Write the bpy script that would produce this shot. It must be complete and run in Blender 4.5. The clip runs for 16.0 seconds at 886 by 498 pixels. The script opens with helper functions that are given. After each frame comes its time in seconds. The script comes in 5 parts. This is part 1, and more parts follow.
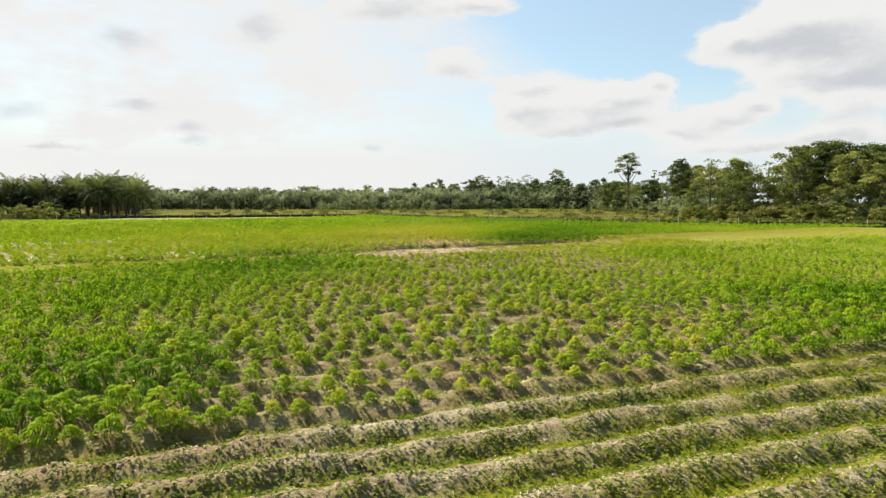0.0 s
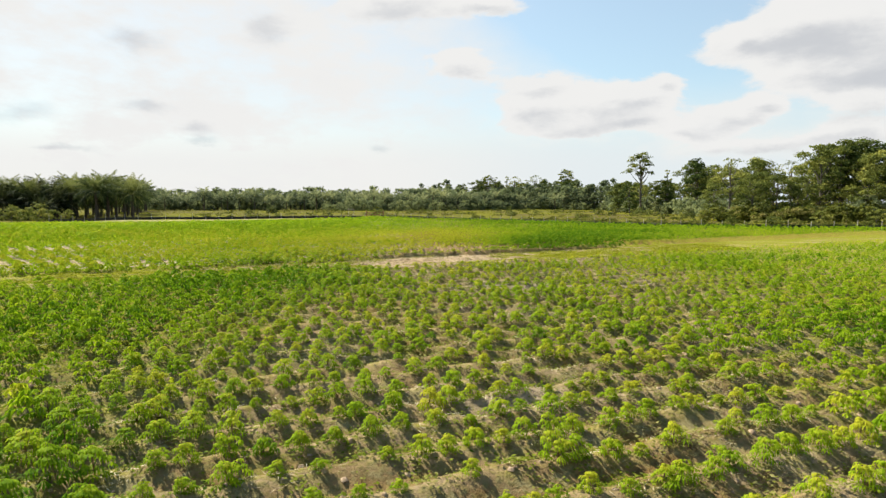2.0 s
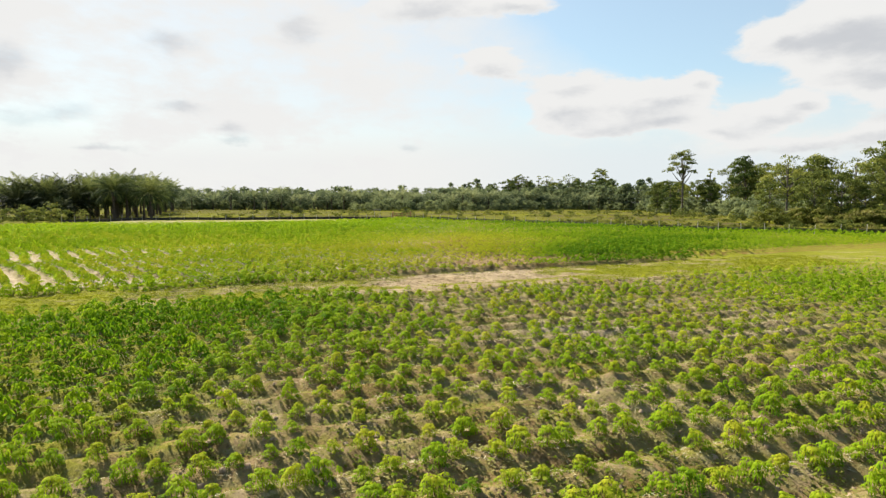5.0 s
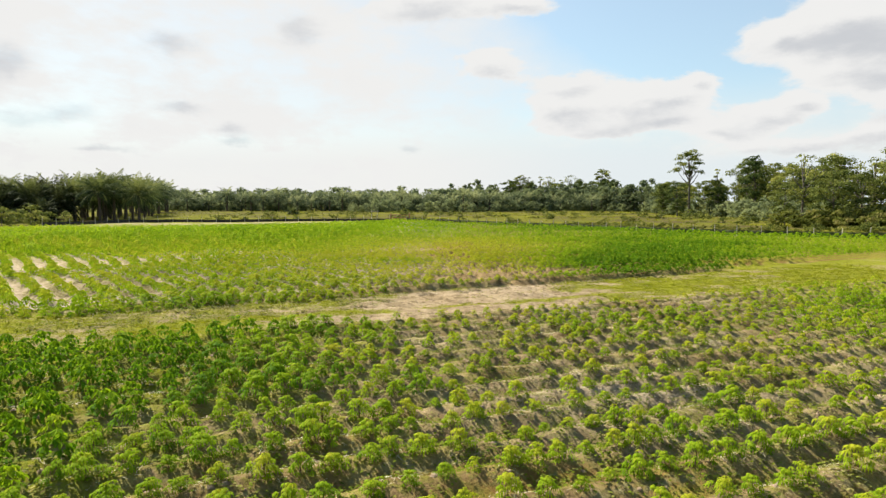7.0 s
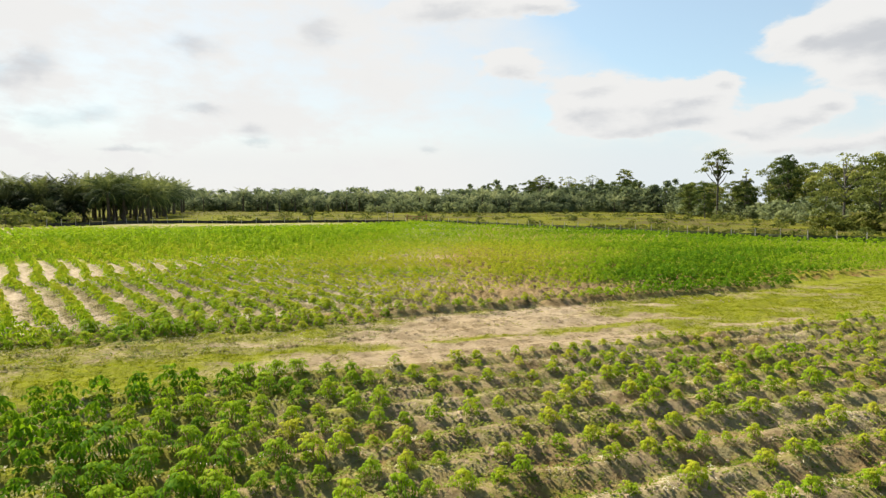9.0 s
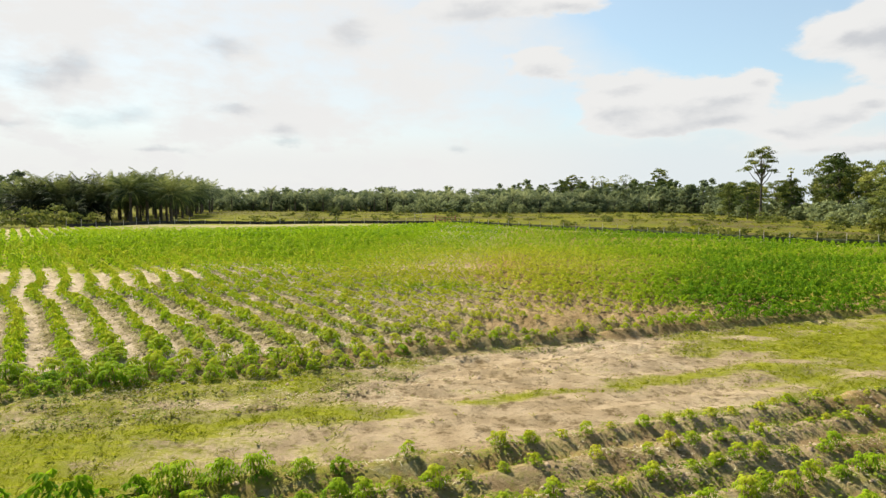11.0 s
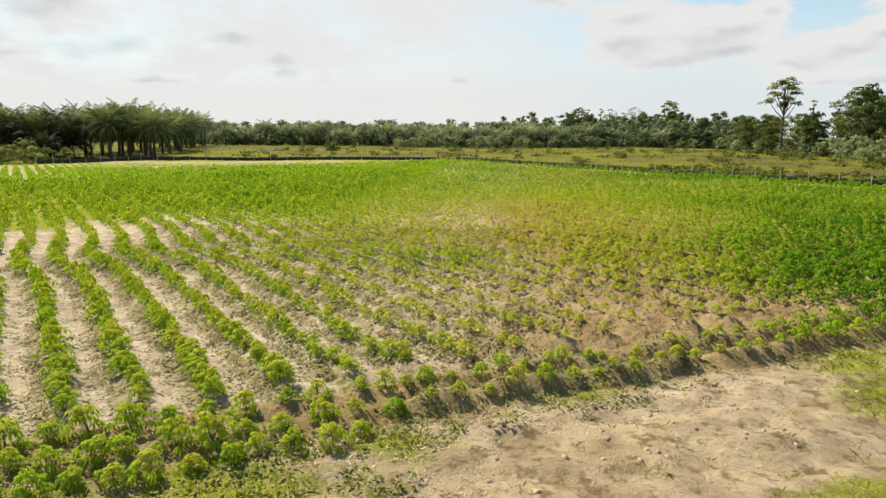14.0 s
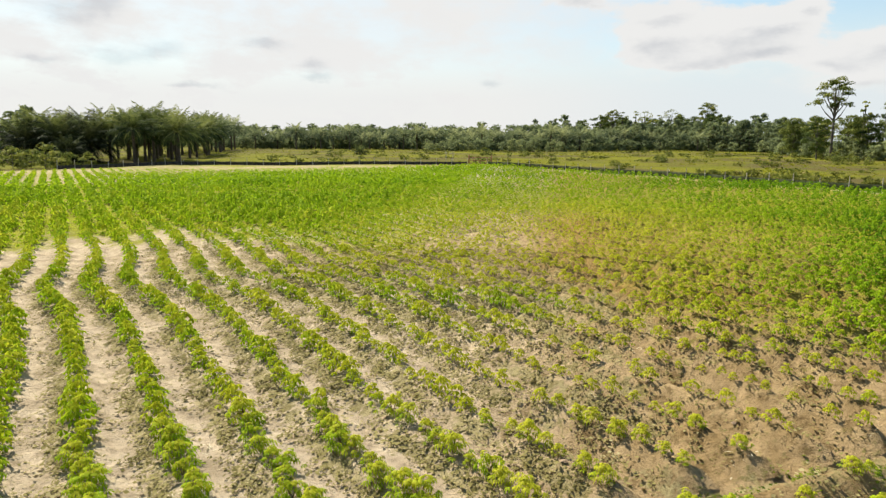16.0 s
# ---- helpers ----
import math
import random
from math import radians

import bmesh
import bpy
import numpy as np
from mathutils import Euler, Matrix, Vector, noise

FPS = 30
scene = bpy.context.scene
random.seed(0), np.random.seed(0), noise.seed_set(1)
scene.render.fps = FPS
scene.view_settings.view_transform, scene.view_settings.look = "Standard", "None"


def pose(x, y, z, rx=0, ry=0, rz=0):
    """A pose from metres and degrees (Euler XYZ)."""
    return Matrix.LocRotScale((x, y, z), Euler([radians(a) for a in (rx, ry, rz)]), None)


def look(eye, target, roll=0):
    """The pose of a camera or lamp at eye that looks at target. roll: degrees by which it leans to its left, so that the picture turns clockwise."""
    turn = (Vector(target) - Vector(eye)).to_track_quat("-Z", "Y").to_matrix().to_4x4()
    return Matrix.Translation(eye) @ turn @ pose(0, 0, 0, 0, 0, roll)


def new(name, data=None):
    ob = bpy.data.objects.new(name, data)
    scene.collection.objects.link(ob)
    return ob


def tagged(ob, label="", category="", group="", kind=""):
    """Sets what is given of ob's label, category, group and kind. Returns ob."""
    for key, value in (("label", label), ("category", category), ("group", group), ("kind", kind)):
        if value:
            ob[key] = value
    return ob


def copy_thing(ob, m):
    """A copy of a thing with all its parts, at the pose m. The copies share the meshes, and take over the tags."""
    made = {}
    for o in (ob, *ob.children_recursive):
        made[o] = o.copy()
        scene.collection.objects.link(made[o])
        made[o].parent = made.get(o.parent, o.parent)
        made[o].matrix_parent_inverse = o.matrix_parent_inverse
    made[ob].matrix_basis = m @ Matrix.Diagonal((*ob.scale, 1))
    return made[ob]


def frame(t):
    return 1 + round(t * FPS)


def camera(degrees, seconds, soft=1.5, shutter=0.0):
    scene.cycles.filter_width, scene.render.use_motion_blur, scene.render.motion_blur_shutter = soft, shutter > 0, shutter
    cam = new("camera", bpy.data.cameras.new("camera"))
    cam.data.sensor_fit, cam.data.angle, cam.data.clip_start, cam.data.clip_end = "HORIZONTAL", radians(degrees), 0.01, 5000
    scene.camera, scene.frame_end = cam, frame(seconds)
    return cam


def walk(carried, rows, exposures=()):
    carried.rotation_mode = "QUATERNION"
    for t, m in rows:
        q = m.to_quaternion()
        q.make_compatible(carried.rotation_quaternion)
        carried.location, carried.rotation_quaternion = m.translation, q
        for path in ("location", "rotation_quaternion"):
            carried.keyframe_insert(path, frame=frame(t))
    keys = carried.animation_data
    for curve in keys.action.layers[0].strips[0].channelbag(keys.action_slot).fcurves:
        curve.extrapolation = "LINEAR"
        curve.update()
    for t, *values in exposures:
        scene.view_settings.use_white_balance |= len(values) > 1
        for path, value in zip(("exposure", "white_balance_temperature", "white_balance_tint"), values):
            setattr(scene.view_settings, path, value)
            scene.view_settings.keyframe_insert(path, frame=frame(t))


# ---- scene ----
cam = camera(68.7, 16.0, soft=1.4)
PATH = [
    (0, (0.688, 0.937, 3.798), (0.675, 2.932, 3.653), -0.0),
    (0.5, (0.622, 2.471, 3.806), (0.606, 4.466, 3.661), -0.0),
    (1, (0.567, 4.006, 3.855), (0.549, 6.0, 3.711), 0.0),
    (1.5, (0.505, 5.477, 3.878), (0.482, 7.471, 3.734), -0.0),
    (2, (0.444, 6.965, 3.894), (0.41, 8.96, 3.751), 0.0),
    (2.5, (0.382, 8.46, 3.938), (0.324, 10.454, 3.794), 0.1),
    (3, (0.303, 9.902, 3.991), (0.223, 11.895, 3.847), 0.1),
    (3.5, (0.243, 11.403, 4.035), (0.14, 13.395, 3.891), 0.0),
    (4, (0.156, 12.907, 4.072), (0.035, 14.898, 3.927), 0.1),
    (6.5, (-0.308, 20.844, 4.171), (-0.433, 22.835, 4.028), 0.1),
    (7, (-0.354, 22.22, 4.22), (-0.479, 24.211, 4.078), 0.1),
    (7.5, (-0.42, 23.658, 4.258), (-0.543, 25.649, 4.115), 0.1),
    (8, (-0.481, 25.167, 4.294), (-0.604, 27.158, 4.152), 0.1),
    (8.5, (-0.533, 26.651, 4.315), (-0.682, 28.64, 4.173), 0.1),
    (9, (-0.624, 28.116, 4.347), (-0.806, 30.102, 4.206), 0.2),
    (11.5, (-1.585, 35.255, 4.566), (-1.861, 37.23, 4.421), 0.3),
    (12, (-1.862, 36.548, 4.611), (-2.135, 38.523, 4.458), 0.4),
    (12.5, (-2.122, 37.93, 4.633), (-2.395, 39.902, 4.448), 0.3),
    (13, (-2.359, 39.367, 4.689), (-2.63, 41.326, 4.39), 0.3),
    (13.5, (-2.602, 40.802, 4.765), (-2.87, 42.754, 4.419), 0.3),
    (14, (-2.854, 42.258, 4.812), (-3.123, 44.21, 4.468), 0.4),
    (14.5, (-3.087, 43.691, 4.855), (-3.382, 45.64, 4.515), 0.3),
    (15, (-3.321, 45.045, 4.864), (-3.647, 46.989, 4.527), 0.4),
    (15.5, (-3.579, 46.348, 4.876), (-3.939, 48.286, 4.54), 0.3),
    (16, (-3.867, 47.652, 4.887), (-4.226, 49.591, 4.552), 0.3),
]
walk(cam, [(t, look(eye, target, roll)) for t, eye, target, roll in PATH], exposures=[(0, 1.0), (9, 1.0), (11.3, 0.97), (12.5, 0.94), (13.2, 0.90), (14.5, 0.92), (16, 0.97)])

# ---- light: a high sun ahead to the left behind thin bright cloud ----
SUN_AZ, SUN_EL = radians(-50), radians(44)
SUN_DIR = Vector((math.sin(SUN_AZ) * math.cos(SUN_EL), math.cos(SUN_AZ) * math.cos(SUN_EL), math.sin(SUN_EL)))
sun = new("sun", bpy.data.lights.new("sun", "SUN"))
sun.data.energy, sun.data.angle, sun.data.color = 5.0, radians(0.6), (1.0, 0.94, 0.82)
sun.matrix_basis = look(SUN_DIR * 50, (0, 0, 0))

SKY_STRENGTH = 0.085
world = bpy.data.worlds.new("world")
scene.world = world
world.use_nodes = True


class Nodes:
    """Short calls for node trees."""

    def __init__(self, tree):
        self.tree = tree
        tree.nodes.clear()

    def add(self, kind, **values):
        n = self.tree.nodes.new(kind)
        for key, value in values.items():
            if key in ("operation", "data_type", "blend_type", "noise_dimensions", "sky_type", "attribute_name",
                       "sun_disc", "sun_elevation", "sun_rotation", "clamp", "use_clamp", "interpolation_type", "feature", "air_density", "dust_density"):
                if key == "operation": n.operation = value
                elif key == "data_type": n.data_type = value
                elif key == "blend_type": n.blend_type = value
                elif key == "noise_dimensions": n.noise_dimensions = value
                elif key == "sky_type": n.sky_type = value
                elif key == "attribute_name": n.attribute_name = value
                elif key == "sun_disc": n.sun_disc = value
                elif key == "sun_elevation": n.sun_elevation = value
                elif key == "sun_rotation": n.sun_rotation = value
                elif key == "use_clamp": n.use_clamp = value
                elif key == "interpolation_type": n.interpolation_type = value
                elif key == "feature": n.feature = value
                elif key == "air_density": n.air_density = value
                elif key == "dust_density": n.dust_density = value
        return n

    def wire(self, a, b):
        self.tree.links.new(a, b)

    def put(self, socket, value):
        if isinstance(value, bpy.types.NodeSocket):
            self.wire(value, socket)
        else:
            socket.default_value = value

    def math(self, op, a, b=0.0, c=0.0, clamped=False):
        n = self.add("ShaderNodeMath", operation=op, use_clamp=clamped)
        for i, v in enumerate((a, b, c)):
            self.put(n.inputs[i], v)
        return n.outputs[0]

    def noise(self, vector, scale, detail=4.0, rough=0.55):
        n = self.add("ShaderNodeTexNoise")
        if vector is not None:
            self.wire(vector, n.inputs["Vector"])
        n.inputs["Scale"].default_value, n.inputs["Detail"].default_value = scale, detail
        n.inputs["Roughness"].default_value = rough
        return n.outputs[0]

    def mix(self, f, a, b, blend="MIX"):
        n = self.add("ShaderNodeMix", data_type="RGBA", blend_type=blend)
        self.put(n.inputs[0], f)
        for s, v in ((n.inputs[6], a), (n.inputs[7], b)):
            self.put(s, v if isinstance(v, bpy.types.NodeSocket) else (*v, 1.0))
        return n.outputs[2]

    def step(self, v, lo, hi, to0=0.0, to1=1.0):
        n = self.add("ShaderNodeMapRange", interpolation_type="SMOOTHSTEP")
        for i, x in enumerate((v, lo, hi, to0, to1)):
            self.put(n.inputs[i], x)
        return n.outputs[0]


def build_sky():
    k = Nodes(world.node_tree)
    place = k.add("ShaderNodeTexCoord").outputs["Generated"]
    xyz = k.add("ShaderNodeSeparateXYZ")
    k.wire(place, xyz.inputs[0])
    az = k.math("MULTIPLY", k.math("ARCTAN2", xyz.outputs[0], xyz.outputs[1]), 57.2958)
    el = k.math("MULTIPLY", k.math("ARCSINE", xyz.outputs[2]), 57.2958)
    # stretched sideways, as flat-bottomed cloud seen low over the land is
    flat = k.add("ShaderNodeCombineXYZ")
    k.wire(k.math("MULTIPLY", az, 0.06), flat.inputs[0])
    k.wire(k.math("MULTIPLY", el, 0.13), flat.inputs[1])
    ripple = k.noise(flat.outputs[0], 1.9, 6.0, 0.6)
    shift = k.add("ShaderNodeVectorMath", operation="ADD")
    k.wire(flat.outputs[0], shift.inputs[0])
    shift.inputs[1].default_value = (7.3, 2.1, 0.0)
    ripple2 = k.noise(shift.outputs[0], 2.3, 6.0, 0.6)
    azw = k.math("ADD", az, k.math("MULTIPLY", k.math("SUBTRACT", ripple, 0.5), 6.0))
    elw = k.math("ADD", el, k.math("MULTIPLY", k.math("SUBTRACT", ripple2, 0.5), 3.0))

    def puff(cx, cy, rx, ry, gain=1.0):
        a = k.math("DIVIDE", k.math("SUBTRACT", azw, cx), rx)
        b = k.math("DIVIDE", k.math("SUBTRACT", elw, cy), ry)
        d = k.math("ADD", k.math("MULTIPLY", a, a), k.math("MULTIPLY", b, b))
        return k.math("MULTIPLY", k.math("EXPONENT", k.math("MULTIPLY", d, -1.0)), gain)

    def total(rows):
        out = None
        for row in rows:
            p = puff(*row)
            out = p if out is None else k.math("ADD", out, p)
        return out

    fine = k.noise(flat.outputs[0], 7.5, 7.0, 0.62)
    crisp = k.math("MULTIPLY", k.math("SUBTRACT", fine, 0.5), 1.1)
    heaps = [(23.0, 12.5, 2.9, 1.1), (27.0, 12.7, 3.8, 2.2, 1.1), (30.3, 13.1, 5.2, 3.0, 1.2), (29.0, 9.6, 4.3, 1.3), (32.9, 10.4, 2.9, 2.5), (31.3, 7.0, 2.9, 1.5, 0.6),
             (24.8, 7.6, 1.6, 0.7, 0.9), (22.8, 6.9, 2.6, 1.0, 0.9), (20.2, 5.8, 2.6, 0.9, 0.9), (0.4, 11.8, 3.4, 1.5, 1.1), (7.3, 10.0, 3.3, 1.2), (6.3, 8.0, 2.9, 1.4, 0.8),
             (13.0, 8.2, 5.0, 1.3), (17.5, 9.9, 1.0, 0.7), (15.6, 9.0, 2.4, 0.9), (10.2, 6.5, 5.2, 1.2), (15.3, 6.9, 3.3, 0.9, 0.8), (-5.4, 16.4, 6.2, 1.5, 1.1), (2.8, 16.5, 2.9, 0.8, 0.8),
             (23.7, 4.4, 6.7, 0.8, 0.7), (30.6, 5.0, 4.3, 0.9, 0.6), (42, 10, 6, 2.5), (41, 18, 6, 3)]
    heaps = [(x, y, 1.1 * rx, 1.05 * ry, 1.45 * (g[0] if g else 1.0)) for x, y, rx, ry, *g in heaps]
    body = k.math("ADD", total(heaps), crisp)
    under = total([(x + 0.1 * rx, y - 0.42 * ry, rx * 0.8, ry * 0.6) for x, y, rx, ry, *_ in heaps])
    grey = total([(-26.1, 12.4, 2.6, 1.1), (-25.0, 7.6, 2.4, 0.6), (-21.1, 5.8, 1.4, 0.7), (-21.6, 4.8, 1.6, 0.3), (-31.0, 4.0, 2.3, 0.3), (-15.4, 14.4, 2.1, 1.2), (-6.5, 4.7, 1.3, 0.5), (-33.7, 6.7, 2.0, 0.7),
                  (-4.9, 15.9, 3.4, 1.0), (-40.1, 9.1, 3.2, 1.1), (-36.8, 10.0, 1.6, 1.2), (-37.3, 6.5, 2.3, 0.7), (-41.3, 5.6, 1.6, 0.4), (-50, 15, 6, 1.5)])
    veil = k.step(k.math("ADD", azw, k.math("MULTIPLY", elw, 1.5)), 22.0, 33.0, 1.0, 0.0)          # the bright thin cloud low on the sun's side
    veil = k.math("MULTIPLY", veil, k.math("MULTIPLY", k.step(el, 24.0, 38.0, 1.0, 0.0), k.step(az, -95.0, -65.0)))
    veil_gap = k.math("MULTIPLY", k.step(ripple, 0.36, 0.60, 0.78, 1.0), k.step(az, -10.0, 8.0, 1.0, 0.72))
    low = k.math("MULTIPLY", k.step(el, 3.0, 11.0, 0.98, 0.34), k.step(el, 22.0, 30.0, 1.0, 0.0))
    field = k.step(ripple2, 0.60, 0.70)              # scattered cloud over the rest of the sky
    behind = k.step(k.math("ABSOLUTE", az), 48.0, 62.0)
    high = k.math("MULTIPLY", field, k.math("MAXIMUM", behind, k.step(el, 22.0, 28.0)))
    puffs = k.step(body, 0.12, 1.0)
    thick = k.math("MAXIMUM", k.math("MAXIMUM", puffs, k.math("MULTIPLY", veil, veil_gap)), k.math("MAXIMUM", low, high))
    blue = k.add("ShaderNodeTexSky", sky_type="NISHITA", sun_disc=False, sun_elevation=SUN_EL, sun_rotation=SUN_AZ)
    day = k.mix(1.0, blue.outputs[0], (SKY_STRENGTH * 0.84, SKY_STRENGTH * 1.02, SKY_STRENGTH * 1.0), "MULTIPLY")
    shade = k.math("MAXIMUM", k.math("MULTIPLY", k.step(k.math("ADD", grey, crisp), 0.1, 1.4), 0.6), k.math("MULTIPLY", k.step(k.math("ADD", under, crisp), 0.35, 1.7), k.math("MULTIPLY", puffs, 0.74)))
    cloud = k.mix(shade, (0.437, 0.435, 0.428), (0.258, 0.27, 0.292))
    tone = k.mix(k.math("MULTIPLY", k.step(ripple2, 0.42, 0.7), 0.06), cloud, (0.347, 0.37, 0.392))
    hazy = k.mix(k.math("MULTIPLY", k.step(az, -8.0, 14.0), k.math("SUBTRACT", 1.0, puffs)), tone, (0.392, 0.420, 0.432))
    mixed = k.mix(thick, day, hazy)
    back = k.add("ShaderNodeBackground")
    k.wire(mixed, back.inputs[0])
    back.inputs[1].default_value = 1.0
    k.wire(back.outputs[0], k.add("ShaderNodeOutputWorld").inputs[0])


build_sky()


# ---- materials ----
def material(name):
    m = bpy.data.materials.new(name)
    m.use_nodes = True
    return m, Nodes(m.node_tree)


def finish(k, colour, rough=0.8, bump=None, strength=0.4, distance=0.02, through_light=None, share=0.4, specular=0.3):
    p = k.add("ShaderNodeBsdfPrincipled")
    k.put(p.inputs["Base Color"], colour if isinstance(colour, bpy.types.NodeSocket) else (*colour, 1))
    k.put(p.inputs["Roughness"], rough)
    p.inputs["Specular IOR Level"].default_value = specular
    if bump is not None:
        b = k.add("ShaderNodeBump")
        b.inputs["Strength"].default_value, b.inputs["Distance"].default_value = strength, distance
        k.wire(bump, b.inputs["Height"])
        k.wire(b.outputs[0], p.inputs["Normal"])
    out = k.add("ShaderNodeOutputMaterial")
    if through_light is None:
        k.wire(p.outputs[0], out.inputs[0])
        return
    t = k.add("ShaderNodeBsdfTranslucent")
    k.put(t.inputs[0], through_light)
    mix = k.add("ShaderNodeMixShader")
    mix.inputs[0].default_value = share
    k.wire(p.outputs[0], mix.inputs[1])
    k.wire(t.outputs[0], mix.inputs[2])
    k.wire(mix.outputs[0], out.inputs[0])


def attribute(k, name):
    return k.add("ShaderNodeAttribute", attribute_name=name).outputs["Fac"]


def position(k):
    return k.add("ShaderNodeNewGeometry").outputs["Position"]


def leafy(name, dark, mid, light, lit, share=0.42, rough=0.75, patch=0.25, each=0.0):
    """Foliage from dark to light by the tint of each leaf, with patches and light shining through."""
    m, k = material(name)
    geo = k.add("ShaderNodeNewGeometry")
    t = attribute(k, "tint")
    spread = k.math("MULTIPLY", k.math("SUBTRACT", k.noise(geo.outputs["Position"], patch, 3.0), 0.5), 0.5)
    own = k.math("MULTIPLY", k.math("SUBTRACT", geo.outputs["Random Per Island"], 0.5), 0.22)
    if each:
        t = k.math("ADD", t, k.math("MULTIPLY", k.math("SUBTRACT", k.add("ShaderNodeObjectInfo").outputs["Random"], 0.5), each))
    t = k.math("ADD", k.math("ADD", t, spread), own, clamped=True)
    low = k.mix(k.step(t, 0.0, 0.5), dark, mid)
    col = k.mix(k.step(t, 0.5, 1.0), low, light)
    through_col = k.mix(0.5, col, lit, "ADD")
    finish(k, col, rough, through_light=through_col, share=share, specular=0.06)
    return m


CASSAVA = leafy("cassava_leaf", (0.082, 0.184, 0.007), (0.250, 0.355, 0.011), (0.43, 0.42, 0.028), (0.12, 0.17, 0.0), share=0.42, patch=0.35)
GRASS = leafy("grass_blade", (0.14, 0.165, 0.006), (0.235, 0.240, 0.010), (0.34, 0.30, 0.045), (0.06, 0.07, 0.0), patch=0.3)
WEED = leafy("weed_leaf", (0.042, 0.078, 0.004), (0.155, 0.190, 0.011), (0.32, 0.28, 0.10), (0.04, 0.05, 0.0), share=0.3, patch=0.6)
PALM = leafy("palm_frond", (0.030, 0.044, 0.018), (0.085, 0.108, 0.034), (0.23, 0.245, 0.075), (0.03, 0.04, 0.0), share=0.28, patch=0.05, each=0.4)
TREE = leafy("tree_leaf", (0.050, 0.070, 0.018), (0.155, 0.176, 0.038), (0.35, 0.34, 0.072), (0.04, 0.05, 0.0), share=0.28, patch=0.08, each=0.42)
SCRUB = leafy("scrub_leaf", (0.070, 0.085, 0.016), (0.155, 0.170, 0.032), (0.25, 0.22, 0.07), (0.05, 0.05, 0.0), share=0.4, patch=0.08, each=0.5)
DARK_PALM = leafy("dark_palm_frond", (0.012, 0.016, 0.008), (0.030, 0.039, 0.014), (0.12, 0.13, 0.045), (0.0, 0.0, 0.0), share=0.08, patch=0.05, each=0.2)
# palm fronds made paler and greyer: distance haze painted into the colour
HAZED_PALM = leafy("hazed_palm_frond", (0.060, 0.080, 0.046), (0.140, 0.165, 0.080), (0.34, 0.35, 0.16), (0.04, 0.05, 0.01), share=0.34, patch=0.03, each=0.4)
DARK_TREE = leafy("dark_tree_leaf", (0.034, 0.054, 0.016), (0.090, 0.120, 0.030), (0.21, 0.23, 0.048), (0.03, 0.04, 0.0), share=0.22, patch=0.08, each=0.12)
# the far wood's leaf colour, with aerial haze mixed in as pale grey-green
HAZED_TREE = leafy("hazed_tree_leaf", (0.095, 0.120, 0.066), (0.190, 0.220, 0.102), (0.30, 0.32, 0.128), (0.05, 0.06, 0.01), share=0.45, patch=0.03, each=0.4)
DRY_WEED = leafy("dried_weed", (0.150, 0.130, 0.042), (0.270, 0.232, 0.085), (0.43, 0.37, 0.19), (0.04, 0.03, 0.0), share=0.34, patch=0.8)
STRAW = leafy("straw", (0.24, 0.19, 0.10), (0.42, 0.35, 0.21), (0.60, 0.53, 0.36), (0.0, 0.0, 0.0), share=0.1, patch=0.6)
MEADOW = leafy("meadow_grass", (0.075, 0.086, 0.009), (0.145, 0.150, 0.010), (0.225, 0.220, 0.014), (0.04, 0.05, 0.0), patch=0.05)


